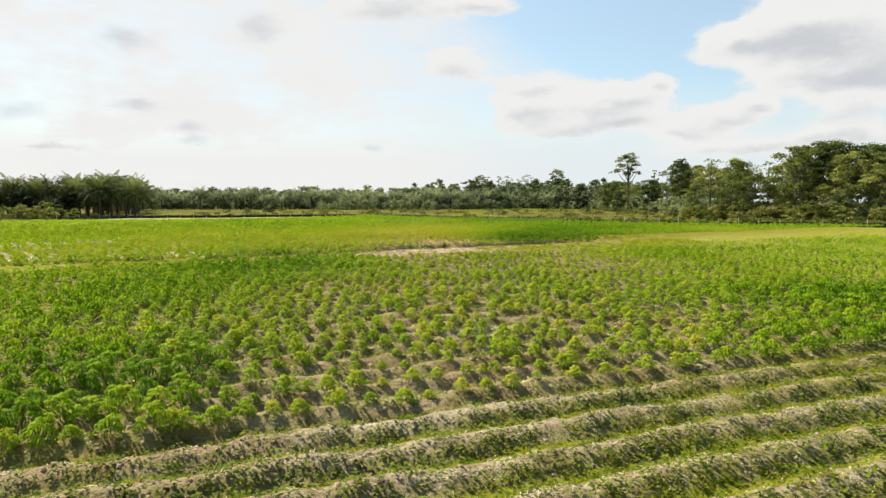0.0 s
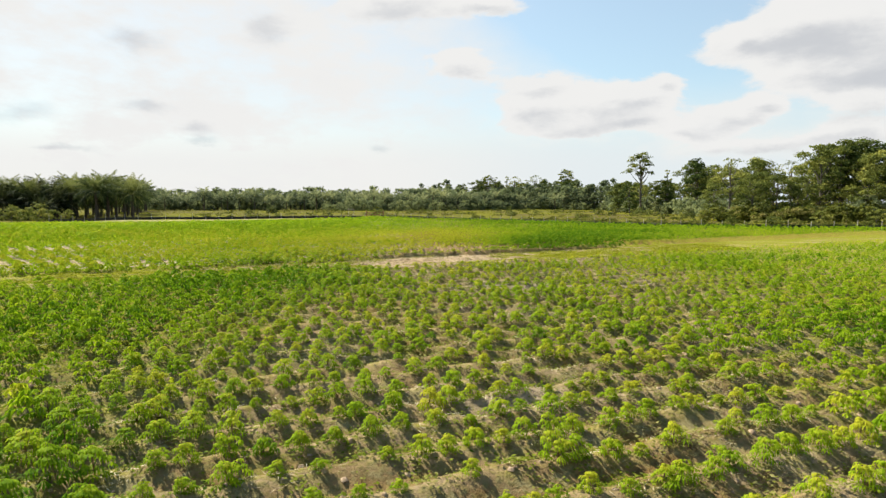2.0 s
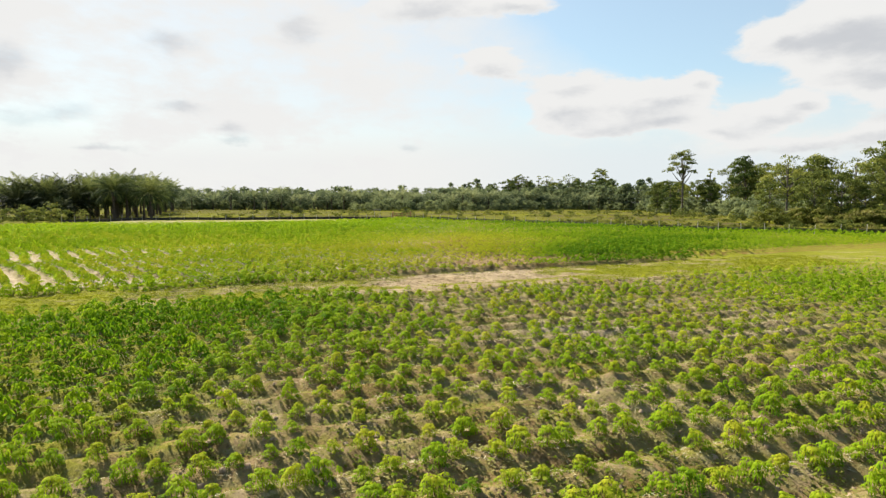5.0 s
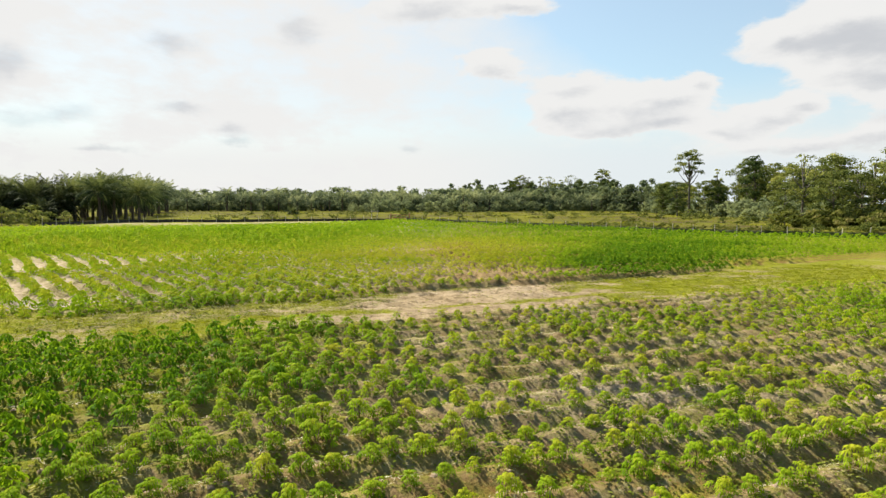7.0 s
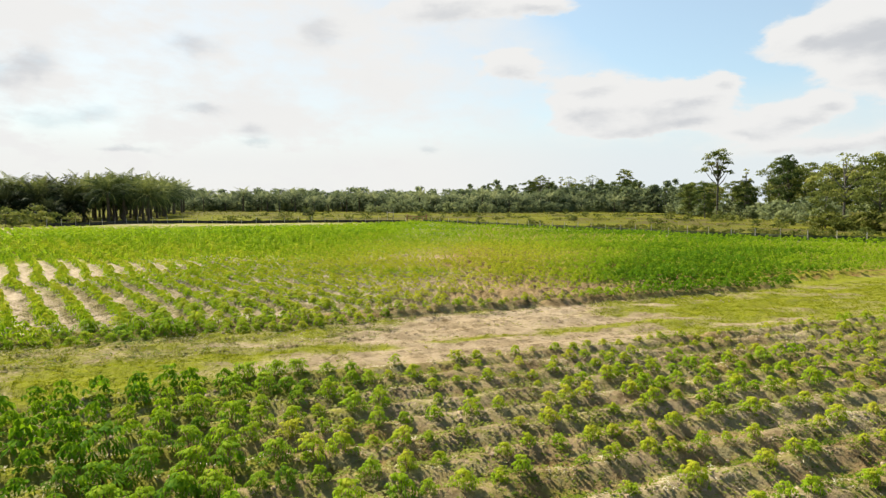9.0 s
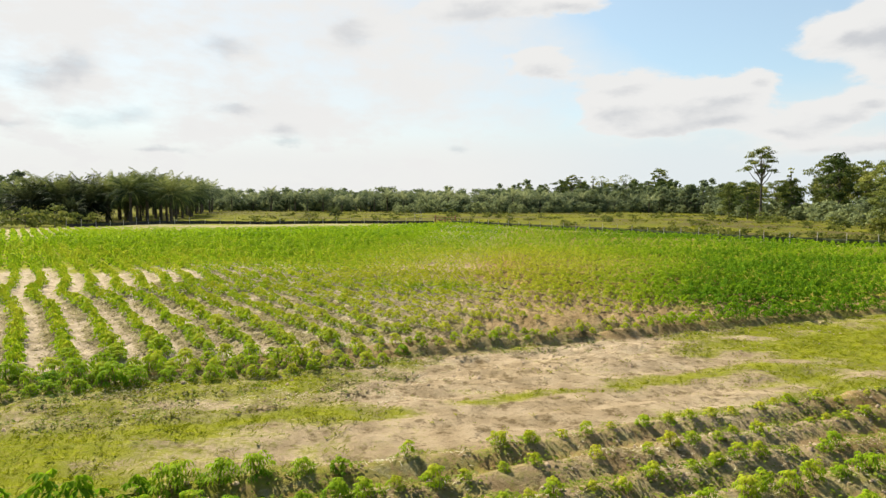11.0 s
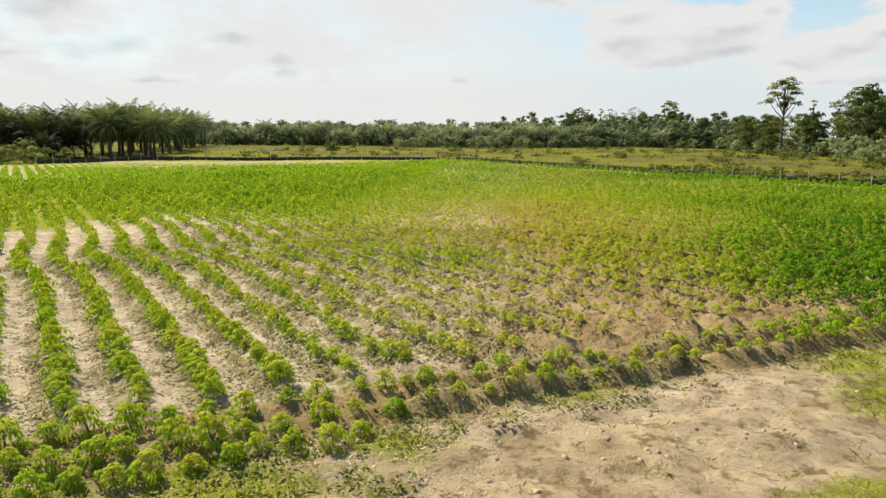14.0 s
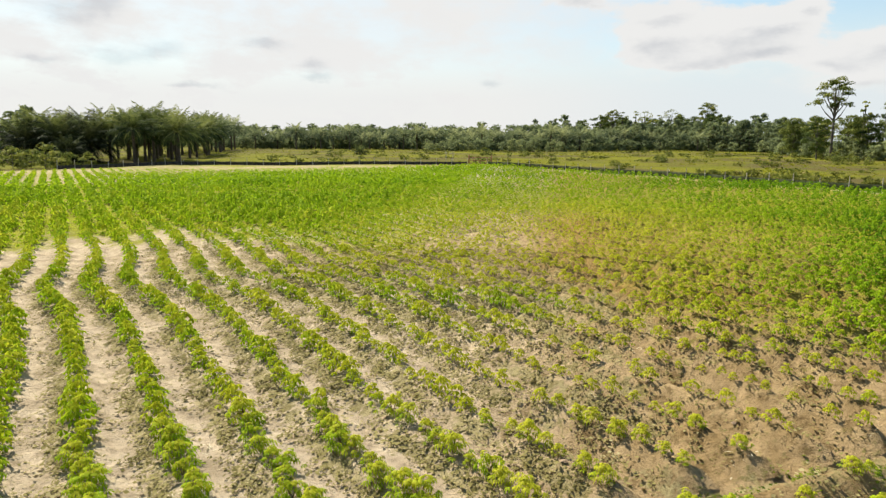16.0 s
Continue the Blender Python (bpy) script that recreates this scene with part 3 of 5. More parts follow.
# ---- cassava ----
def plant_quads(r, leaves, lobes, size, lobe_len, lobe_wide, stems, hang=1.0, calm=1.0):
    """Leaves of one cassava plant, about 0.7 m wide at size 1, and the stems that carry them."""
    quads, tints, stem = [], [], []
    heads_at = []
    for s in range(stems):
        a = r.uniform(0, 6.28)
        top = np.array([math.cos(a) * 0.08 * (stems > 1), math.sin(a) * 0.08 * (stems > 1), r.uniform(0.24, 0.36)])
        heads_at.append(top)
        mid = top * [0.6, 0.6, 0.5]
        for lo, hi, w in ((np.zeros(3), mid, 0.013), (mid, top, 0.010)):
            for side in (np.array([w, 0, 0]), np.array([0, w, 0])):
                stem.append([lo - side, lo + side, hi + side * 0.8, hi - side * 0.8])
    for i in range(leaves):
        top = heads_at[i % stems]
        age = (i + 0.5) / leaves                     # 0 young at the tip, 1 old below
        a = i * 2.4 + r.uniform(-0.3, 0.3)
        out = np.array([math.cos(a), math.sin(a), 0.0])
        side = np.array([-out[1], out[0], 0.0])
        rise = 1.30 - 1.30 * age + r.uniform(-0.25, 0.25)
        reach = (0.08 + 0.15 * age**0.7) * r.uniform(0.65, 1.3)
        base = top * np.array([1, 1, 1 - 0.88 * age])
        tip = base + out * reach * math.cos(rise) + np.array([0, 0, reach * math.sin(rise)])
        stem.append([base - side * 0.004, base + side * 0.004, tip + side * 0.003, tip - side * 0.003])
        droop = (0.85 + 0.35 * age + r.uniform(-0.35, 0.25)) * hang
        # young leaves are yellower; the gradient also paints shade into the lower ones
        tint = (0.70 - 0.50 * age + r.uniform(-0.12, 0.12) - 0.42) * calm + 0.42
        for j in range(lobes):
            th = (j / (lobes - 1) - 0.5) * 3.5 if lobes > 1 else 0
            ln = lobe_len * (1 - 0.25 * abs(th) / 1.75) * r.uniform(0.85, 1.15) * (0.7 + 0.4 * age)
            flat = out * math.cos(th) + side * math.sin(th)
            d1 = flat * math.cos(droop * 0.55) - np.array([0, 0, math.sin(droop * 0.55)])
            d2 = flat * math.cos(min(droop * 1.45, 1.5)) - np.array([0, 0, math.sin(min(droop * 1.45, 1.5))])
            across = np.cross(flat, [0, 0, 1.0]) * lobe_wide * 0.5
            m = tip + d1 * ln * 0.5
            end = m + d2 * ln * 0.5
            m[2], end[2] = max(m[2], 0.03), max(end[2], 0.012)
            quads.append([tip, m - across, end, m + across])
            tints.append(tint + r.uniform(-0.06, 0.06))
    return np.array(quads) * size, np.array(tints), np.array(stem) * size


PLANT_R = np.random.default_rng(3)
PLANTS = {
    "near": [plant_quads(PLANT_R, 29 + 3 * (i % 3), 6, 1.12, 0.19, 0.034, 1 + i % 2, 0.85 + 0.09 * (i % 4)) for i in range(8)],
    "mid": [plant_quads(PLANT_R, 17, 4, 1.12, 0.20, 0.066, 1, 0.95, 0.8) for i in range(6)],
    "distant": [plant_quads(PLANT_R, 8, 2, 1.12, 0.25, 0.15, 1, 0.9, 0.5) for i in range(5)],
    "far": [plant_quads(PLANT_R, 12, 3, 1.1, 0.18, 0.10, 1, 0.9, 0.7) for i in range(5)],
}


def crop_places():
    """Every plant: x, y, size, yellowing, row by row."""
    out = []
    y0 = FIRST0 + FIRST_STEP
    while y0 < FIRST_END:
        s = 0.43 + 0.0037 * (y0 - 11.75)
        x = -46 + rng.uniform(0, 0.5)
        while x < 62:
            out.append((x, y0 + s * x, 1))
            x += 0.50 * rng.uniform(0.75, 1.25)
        y0 += FIRST_STEP
    for h, last in ((55.2, -5.5), (56.0, 15.0), (57.05, 16.0)):
        x = -30.0
        while x < last:
            out.append((x, h + 0.58 * x, 2))
            x += 0.47 * rng.uniform(0.75, 1.3)
    for k in range(-75, 125):
        u = SECOND0 + SECOND_STEP * k
        d = -40 + rng.uniform(0, 0.5)
        while d < 190:
            x = 0.7507 * u - 0.6606 * d
            y = 0.6606 * u + 0.7507 * d
            bend = float(row_bend(x, y))
            x, y = x + 0.7507 * bend, y + 0.6606 * bend
            out.append((x, y, 3))
            tight = 0.82 if x > -16 and y < 88 else 1.0
            d += (0.46 if u < 33 else 0.50) * tight * rng.uniform(0.78, 1.22) * (1 + 0.55 * (y > 95) + 0.45 * (y > 125))
    p = np.array(out)
    x, y, field = p.T
    h, gap = head(x, y), fence_gap(x, y)
    keep = (field != 3) | ((h > 58.0) & (gap > 4.2 + 17 * smooth(x, -12, -36)) & (x > -92) & (x < 70))
    # drop what no view takes in
    keep &= (np.abs(np.arctan2(x - 0.5, y + 6)) < 0.90) | (field == 1)
    x, y, field = x[keep], y[keep], field[keep]
    v = vigour(x, y)
    chance = rng.uniform(0, 1, len(x))
    stand = chance < np.where(field == 1, 0.70 + 0.5 * v, 0.84 + 0.5 * v)
    x, y, field, v = x[stand], y[stand], field[stand], v[stand]
    x = x + rng.normal(0, 0.045, len(x))
    y = y + rng.normal(0, 0.05, len(x))
    shut = closed(x, y) * (field == 3)
    x, y = x + rng.normal(0, 0.17, len(x)) * shut, y + rng.normal(0, 0.17, len(x)) * shut
    size = np.where(field == 1, 0.30 + 0.80 * v, np.where(field == 2, 0.42 + 0.34 * v + 0.40 * smooth(x, -4, -9) + 0.20 * smooth(x, 2, 5), 0.50 + 0.54 * v + 0.7 * np.clip(v - 0.55, 0, 1) + 0.46 * closed(x, y) + 0.12 * smooth(x, -5, -9) - 0.10 * smooth(x, -6, -2) * smooth(y, 64, 60) - 0.06 * hump(x, y, 11, 69, 6, 16))) * rng.uniform(0.66, 1.28, len(x)) * (1 - 0.10 * (field == 3) * smooth(x, -18, -14) * smooth(y, 92, 84)) * (1 - 0.45 * (field == 3) * smooth(fence_gap(x, y), 46, 22) * smooth(x, -26, -40))
    yellow = np.clip(0.57 + 0.10 * (field > 1) * smooth(x, 2, -6) + 0.24 * (field > 1) * hump(x, y, -2, 76, 10, 21) - 0.85 * (v - 0.42) - 0.5 * np.clip(v - 0.62, 0, 1) - 0.12 * smooth(y, 80, 105) - 0.03 * smooth(x, 9, 18) - 0.34 * (field > 1) * hump(x, y, 11, 68, 7, 16) + rng.normal(0, 1, len(x)) * np.where(field == 3, 0.07, 0.12), 0, 1)
    return x, y, field, size, yellow


def spread(kind, x, y, z, size, yellow, with_stems=True):
    """All given plants as loose leaves, each turned and tilted its own way."""
    quads, tints, ids = [], [], []
    pick = rng.integers(0, len(PLANTS[kind]), len(x))
    turn, tilt = rng.uniform(0, 6.283, len(x)), rng.normal(0, 0.14, (len(x), 2))
    for n, (q, t, s) in enumerate(PLANTS[kind]):
        who = np.nonzero(pick == n)[0]
        if not len(who):
            continue
        for src, tint, mat in ((q, t, 0), (s, None, 1)):
            if mat and not with_stems:
                continue
            c, sn = np.cos(turn[who])[:, None, None], np.sin(turn[who])[:, None, None]
            sz = size[who][:, None, None]
            px = (src[None, :, :, 0] * c - src[None, :, :, 1] * sn) * sz
            py = (src[None, :, :, 0] * sn + src[None, :, :, 1] * c) * sz
            pz = src[None, :, :, 2] * sz
            px = px + pz * tilt[who, 0][:, None, None] + x[who][:, None, None]
            py = py + pz * tilt[who, 1][:, None, None] + y[who][:, None, None]
            pz = pz + z[who][:, None, None]
            quads.append(np.stack([px, py, pz], -1).reshape(-1, 4, 3))
            tt = np.zeros((len(who), len(src))) if tint is None else tint[None, :] + (yellow[who] - 0.42)[:, None]
            tints.append(tt.ravel())
            ids.append(np.full(len(who) * len(src), mat))
    return np.concatenate(quads), np.concatenate(tints), np.concatenate(ids)


def build_crop():
    x, y, field, size, yellow = crop_places()
    away = np.where(field == 1, np.abs(x), np.hypot(x + 3.9, y - 47.7) - 4)
    z = height(x, y) - 0.01
    single = ((field == 1) & (np.abs(x + 0.3) < 1.15)) | ((field > 1) & (np.hypot(x + 2.5, y - 56.6) < 2.6))
    near, mid = away < 7.0, away < np.where(field > 1, 25, 19)
    # the plants under the path, each a thing of its own
    stock = {}
    for i in np.nonzero(single)[0]:
        n, tone = int(rng.integers(0, 8)), int(np.clip(yellow[i] * 4, 0, 3))
        m = pose(x[i], y[i], z[i], 0, 0, rng.uniform(0, 360)) @ Matrix.Diagonal((size[i],) * 3 + (1,))
        if (n, tone) not in stock:
            q, t, s = PLANTS["near"][n]
            base = new("cassava_plant")
            names = ("dark green", "fresh green", "light yellow-green", "yellowing")
            tagged(base, names[tone] + " young cassava plant with drooping palmate leaves on a ridge", "cassava plant", "cassava plants on the ridges")
            woody = s[:len(s) - len(q) // 6]
            part("stem", soup("stem", woody, np.zeros(len(woody)), [STEM]), base, "thin brown woody stem")
            stalks = s[-(len(q) // 6):]
            for leaf in range(len(q) // 6):
                lobes = q[leaf * 6:leaf * 6 + 6]
                v = np.concatenate([lobes[0, :1], lobes[:, 1:].reshape(-1, 3), stalks[leaf, :2]])
                f = [(0, 1 + 3 * a, 2 + 3 * a, 3 + 3 * a) for a in range(6)] + [(19, 20, 0, 0)]
                me = bpy.data.meshes.new("leaf")
                me.from_pydata(v.tolist(), [], [c if c[2] != c[3] else c[:3] for c in f])
                me.materials.append(CASSAVA)
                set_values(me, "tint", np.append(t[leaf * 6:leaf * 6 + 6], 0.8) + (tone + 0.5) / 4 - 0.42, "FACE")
                part("leaf", me, base)
            stock[n, tone] = base
            base.matrix_basis = m
        else:
            src = stock[n, tone]
            c = copy_thing(src, Matrix.Identity(4))
            c.matrix_basis = m
    fields = (("near", near & ~single, True), ("mid", mid & ~near & ~single, False), ("far", ~mid & ~single & (away < 62), False), ("distant", ~mid & ~single & (away >= 62), False))
    for kind, who, stems in fields:
        shift = {"near": 0.0, "mid": 0.04, "far": 0.0, "distant": -0.03}[kind]
        q, t, ids = spread(kind, x[who], y[who], z[who], size[who] * 1.0, yellow[who] + shift, stems)
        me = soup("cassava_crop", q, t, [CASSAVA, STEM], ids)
        tagged(new("cassava_crop", me), "rows of green and yellowing cassava plants on sandy ridges", "crop", kind="stuff")


build_crop()


# ---- grass and weeds ----
def tuft_quads(r, blades, tall, wide, lean, round_it=0.05):
    q = []
    for i in range(blades):
        a, l = r.uniform(0, 6.28), tall * r.uniform(0.5, 1.1)
        out = np.array([math.cos(a), math.sin(a), 0])
        side = np.array([-out[1], out[0], 0]) * wide * 0.5
        base = out * r.uniform(0, round_it)
        mid = base + out * l * lean * 0.4 + np.array([0, 0, l * 0.62])
        tip = base + out * l * lean + np.array([0, 0, l * 0.85])
        q.append([base - side, base + side, mid + side * 0.7, tip])
    return np.array(q)


def weed_quads(r, leaves, spread_r, tall, leaf):
    q = []
    for i in range(leaves):
        a, d = r.uniform(0, 6.28), spread_r * math.sqrt(r.uniform(0, 1))
        c = np.array([math.cos(a) * d, math.sin(a) * d, tall * r.uniform(0.1, 1) * (1 - 0.6 * d / spread_r)])
        b, l = r.uniform(0, 6.28), leaf * r.uniform(0.6, 1.3)
        u = np.array([math.cos(b), math.sin(b), r.uniform(-0.5, 0.5)]) * l
        w = np.array([-math.sin(b), math.cos(b), r.uniform(-0.4, 0.4)]) * l * 0.35
        q.append([c - u * 0.5, c - w, c + u * 0.5, c + w])
    return np.array(q)


def scatter(name, shapes, x, y, size, tint, mat, label, category):
    quads, tints = [], []
    pick, turn = rng.integers(0, len(shapes), len(x)), rng.uniform(0, 6.283, len(x))
    for n, src in enumerate(shapes):
        w = pick == n
        c, s, k = np.cos(turn[w])[:, None, None], np.sin(turn[w])[:, None, None], size[w][:, None, None]
        px = (src[None, :, :, 0] * c - src[None, :, :, 1] * s) * k + x[w][:, None, None]
        py = (src[None, :, :, 0] * s + src[None, :, :, 1] * c) * k + y[w][:, None, None]
        z = height(px.mean(-1), py.mean(-1), 0.1)[..., None] + 0.008
        pz = src[None, :, :, 2] * k + z
        quads.append(np.stack([px, py, pz], -1).reshape(-1, 4, 3))
        tints.append((np.repeat(tint[w][:, None], len(src), 1) + rng.normal(0, 0.08, (w.sum(), len(src)))).ravel())
    return tagged(new(name, soup(name, np.concatenate(quads), np.concatenate(tints), [mat])), label, category, kind="stuff")


def build_weeds():
    r = np.random.default_rng(9)
    tufts = [tuft_quads(r, 7, 0.075, 0.019, 1.2, 0.16) for i in range(6)]
    weeds = [weed_quads(r, 12, 0.20, 0.14, 0.066) for i in range(8)]
    # grass of the track and of the idle furrows
    x = r.uniform(-22, 26, 15000)
    y = r.uniform(46.0, 55.4, 15000) + 0.58 * x
    g = cover(x, y)[0]
    keep = (first_rows(x, y) > FIRST_END + 0.2) & (r.uniform(0, 1, len(x)) < 0.04 + 0.9 * smooth(g, 0.3, 0.85))
    x2, y2 = r.uniform(-10, 17, 16000), r.uniform(5, 19, 16000)
    g2 = cover(x2, y2)[0]
    keep2 = (first_rows(x2, y2) < 12.5) & (r.uniform(0, 1, len(x2)) < 0.9 * smooth(g2, 0.3, 0.8))
    x, y = np.concatenate([x[keep], x2[keep2]]), np.concatenate([y[keep], y2[keep2]])
    scatter("grass_tufts", tufts, x, y, r.uniform(0.5, 1.1, len(x)), np.clip(r.normal(0.42, 0.2, len(x)), 0, 1), GRASS, "short green and dry grass tufts along the track and furrows", "grass")
    # weeds on the flanks of the idle ridges, under the crop and on the dry sides of the second field's ridges
    def sown(x0, x1, y0, y1, per):
        n = int((x1 - x0) * (y1 - y0) * per)
        return r.uniform(x0, x1, n), r.uniform(y0, y1, n)

    kept = []
    x, y = sown(-9, 15, 6, 18.5, 42)
    y0 = first_rows(x, y)
    f = (y0 - FIRST0) / FIRST_STEP + 0.5
    f = f - np.floor(f)
    odds = (y0 < 12.6) * np.exp(-(((f - 0.30) / 0.19) ** 2)) * smooth(fbm(x / 1.5, y / 1.1, 71), 0.18, 0.42) + (y0 < 12.6) * 0.26
    who = r.uniform(0, 1, len(x)) < odds
    kept.append((x[who], y[who], r.uniform(0.0, 0.6, who.sum())))
    x, y = sown(-11, 12, 10, 53, 22)
    y0 = first_rows(x, y)
    odds = (y0 > 12.6) * (y0 < FIRST_END + 0.3) * (0.15 + 0.85 * smooth(fbm(x / 1.7, y / 1.3, 72), 0.3, 0.55))
    who = r.uniform(0, 1, len(x)) < odds
    kept.append((x[who], y[who], np.clip(0.36 + 0.9 * (fbm(x[who] / 2.5, y[who] / 2.5, 79) - 0.3) + r.normal(0, 0.12, who.sum()), 0, 1)))
    x, y = sown(-22, 13, 50, 76, 34)
    h = head(x, y)
    dry = (h > 57.8) * (0.08 + 0.06 * smooth(x, -4, -8) + 0.95 * second_wave(x, y) * (1 - 0.8 * smooth(x, -5, -1))) * smooth(fbm(x / 1.6, y / 1.6, 73), 0.12, 0.38) + (h > 57.8) * 0.08 * smooth(x, -4, 1) * smooth(y, 60, 63)
    who = r.uniform(0, 1, len(x)) < dry * 0.95
    dry_x, dry_y = x[who], y[who]
    x, y = sown(-16, 12, 38, 63, 22)
    h = head(x, y)
    edge = np.exp(-(((h - 55.2) / 0.55) ** 2)) * smooth(fbm(x / 1.1, y / 1.1, 74), 0.32, 0.55) + (h > 51.6) * (h < 55.6) * smooth(x, -3.6, -5) * 0.8 * smooth(fbm(x / 1.2, y / 0.9, 75), 0.35, 0.6)
    edge = edge + (h > 55.6) * (h < 57.8) * 0.5
    who = r.uniform(0, 1, len(x)) < edge
    green = r.uniform(0, 1, len(x)) < 0.62
    kept.append((x[who & green], y[who & green], r.uniform(0.1, 0.7, (who & green).sum())))
    dry_x, dry_y = np.append(dry_x, x[who & ~green]), np.append(dry_y, y[who & ~green])
    x, y, tint = (np.concatenate(c) for c in zip(*kept))
    scatter("low_weeds", weeds, x, y, r.uniform(0.55, 1.2, len(x)), tint, WEED, "low green and dried weeds creeping over the ridges", "weeds")
    sides = [weed_quads(r, 14, 0.23, 0.14, 0.078) for i in range(6)]
    scatter("dried_weeds", sides, dry_x, dry_y, r.uniform(0.5, 1.15, len(dry_x)), np.clip(0.36 + 0.9 * (fbm(dry_x / 1.2, dry_y / 1.2, 80) - 0.5) + r.normal(0, 0.16, len(dry_x)), 0, 1), DRY_WEED, "olive and brown dried weeds on the flanks of the ridges", "weeds")
    # straw raked over the ridges and the headland
    litter = [weed_quads(r, 9, 0.24, 0.03, 0.15) * [1, 1, 0.6] for i in range(5)]
    for q in litter:
        mid = q.mean(1, keepdims=True)
        long = q[:, 2] - q[:, 0]
        thin = np.cross(long, [0, 0, 1.0])
        thin /= np.linalg.norm(thin, axis=1)[:, None] + 1e-9
        q[:, 1], q[:, 3] = mid[:, 0] - thin * 0.007, mid[:, 0] + thin * 0.007
    x, y = sown(-11, 13, 6, 53, 11)
    y0 = first_rows(x, y)
    odds = (y0 < FIRST_END + 0.3) * crest(y0 - 0.12, FIRST0, FIRST_STEP, 1.3) * smooth(fbm(x / 2.4, y / 1.2, 91), 0.36, 0.62) * np.where(y0 < 12.6, 1.6, 0.9 + 0.9 * smooth(x, -1, 3))
    who = r.uniform(0, 1, len(x)) < odds
    x2, y2 = sown(-12, 8, 48, 73, 7)
    h = head(x2, y2)
    odds = (h > 50.6) * (0.10 + 0.6 * hump(x2, y2, -3, 67, 4.5, 4) + 0.7 * (h < 55.5) * smooth(x2, -2, -5)) * smooth(fbm(x2 / 1.8, y2 / 1.1, 92), 0.3, 0.6)
    who2 = r.uniform(0, 1, len(x2)) < odds
    x, y = np.concatenate([x[who], x2[who2]]), np.concatenate([y[who], y2[who2]])
    scatter("straw_litter", litter, x, y, r.uniform(0.6, 1.2, len(x)), r.uniform(0.2, 1.0, len(x)), STRAW, "pale dry straw lying over the ridges", "straw")
    # meadow beyond the fence
    big = [tuft_quads(r, 6, 0.42, 0.34, 1.5, 0.5) for i in range(5)]
    x, y = r.uniform(-150, 150, 9000), r.uniform(90, 420, 9000)
    keep = (fence_gap(x, y) < -1) & (np.abs(np.arctan2(x, y)) < 0.75) & (r.uniform(0, 1, len(x)) < 0.25 + 0.75 * smooth(fbm(x / 14, y / 20, 76), 0.4, 0.65))
    x, y = x[keep], y[keep]
    scatter("meadow_grass", big, x, y, r.uniform(0.3, 0.8, len(x)), np.clip(0.65 + 0.8 * (fbm(x / 18, y / 25, 77) - 0.5) + r.normal(0, 0.06, len(x)), 0, 1), MEADOW, "rough yellow-green meadow grass beyond the fence", "grass")
    # clods turned up along the headland and the track's edge
    v = np.array([(-1, -1, -0.4), (1, -1, -0.4), (1, 1, -0.4), (-1, 1, -0.4), (-0.6, -0.7, 0.6), (0.7, -0.5, 0.5), (0.5, 0.7, 0.7), (-0.7, 0.5, 0.45)]) * 0.05
    f = np.array([(0, 1, 5, 4), (1, 2, 6, 5), (2, 3, 7, 6), (3, 0, 4, 7), (4, 5, 6, 7)])
    x, y = r.uniform(-12, 10, 16000), r.uniform(8, 66, 16000)
    h, y0 = head(x, y), first_rows(x, y)
    odds = 0.5 * np.exp(-(((h - 55.3) / 0.5) ** 2)) + 0.05 * (h > 57.6) + 0.20 * (y0 < FIRST_END) + 0.22 * (h > 52) * (h < 55)
    keep = r.uniform(0, 1, len(x)) < odds * 0.8
    x, y = x[keep], y[keep]
    s, a = r.uniform(0.35, 1.2, (len(x), 3)), r.uniform(0, 6.28, len(x))
    V = v[None] * s[:, None, :]
    V = np.stack([V[..., 0] * np.cos(a)[:, None] - V[..., 1] * np.sin(a)[:, None] + x[:, None], V[..., 0] * np.sin(a)[:, None] + V[..., 1] * np.cos(a)[:, None] + y[:, None], V[..., 2] + height(x, y)[:, None]], -1)
    F = (f[None] + 8 * np.arange(len(x))[:, None, None]).reshape(-1, 4)
    tagged(new("soil_clods", mesh_of("soil_clods", V.reshape(-1, 3), F, [CLOD])), "loose brown clods of turned soil", "soil", kind="stuff")


build_weeds()


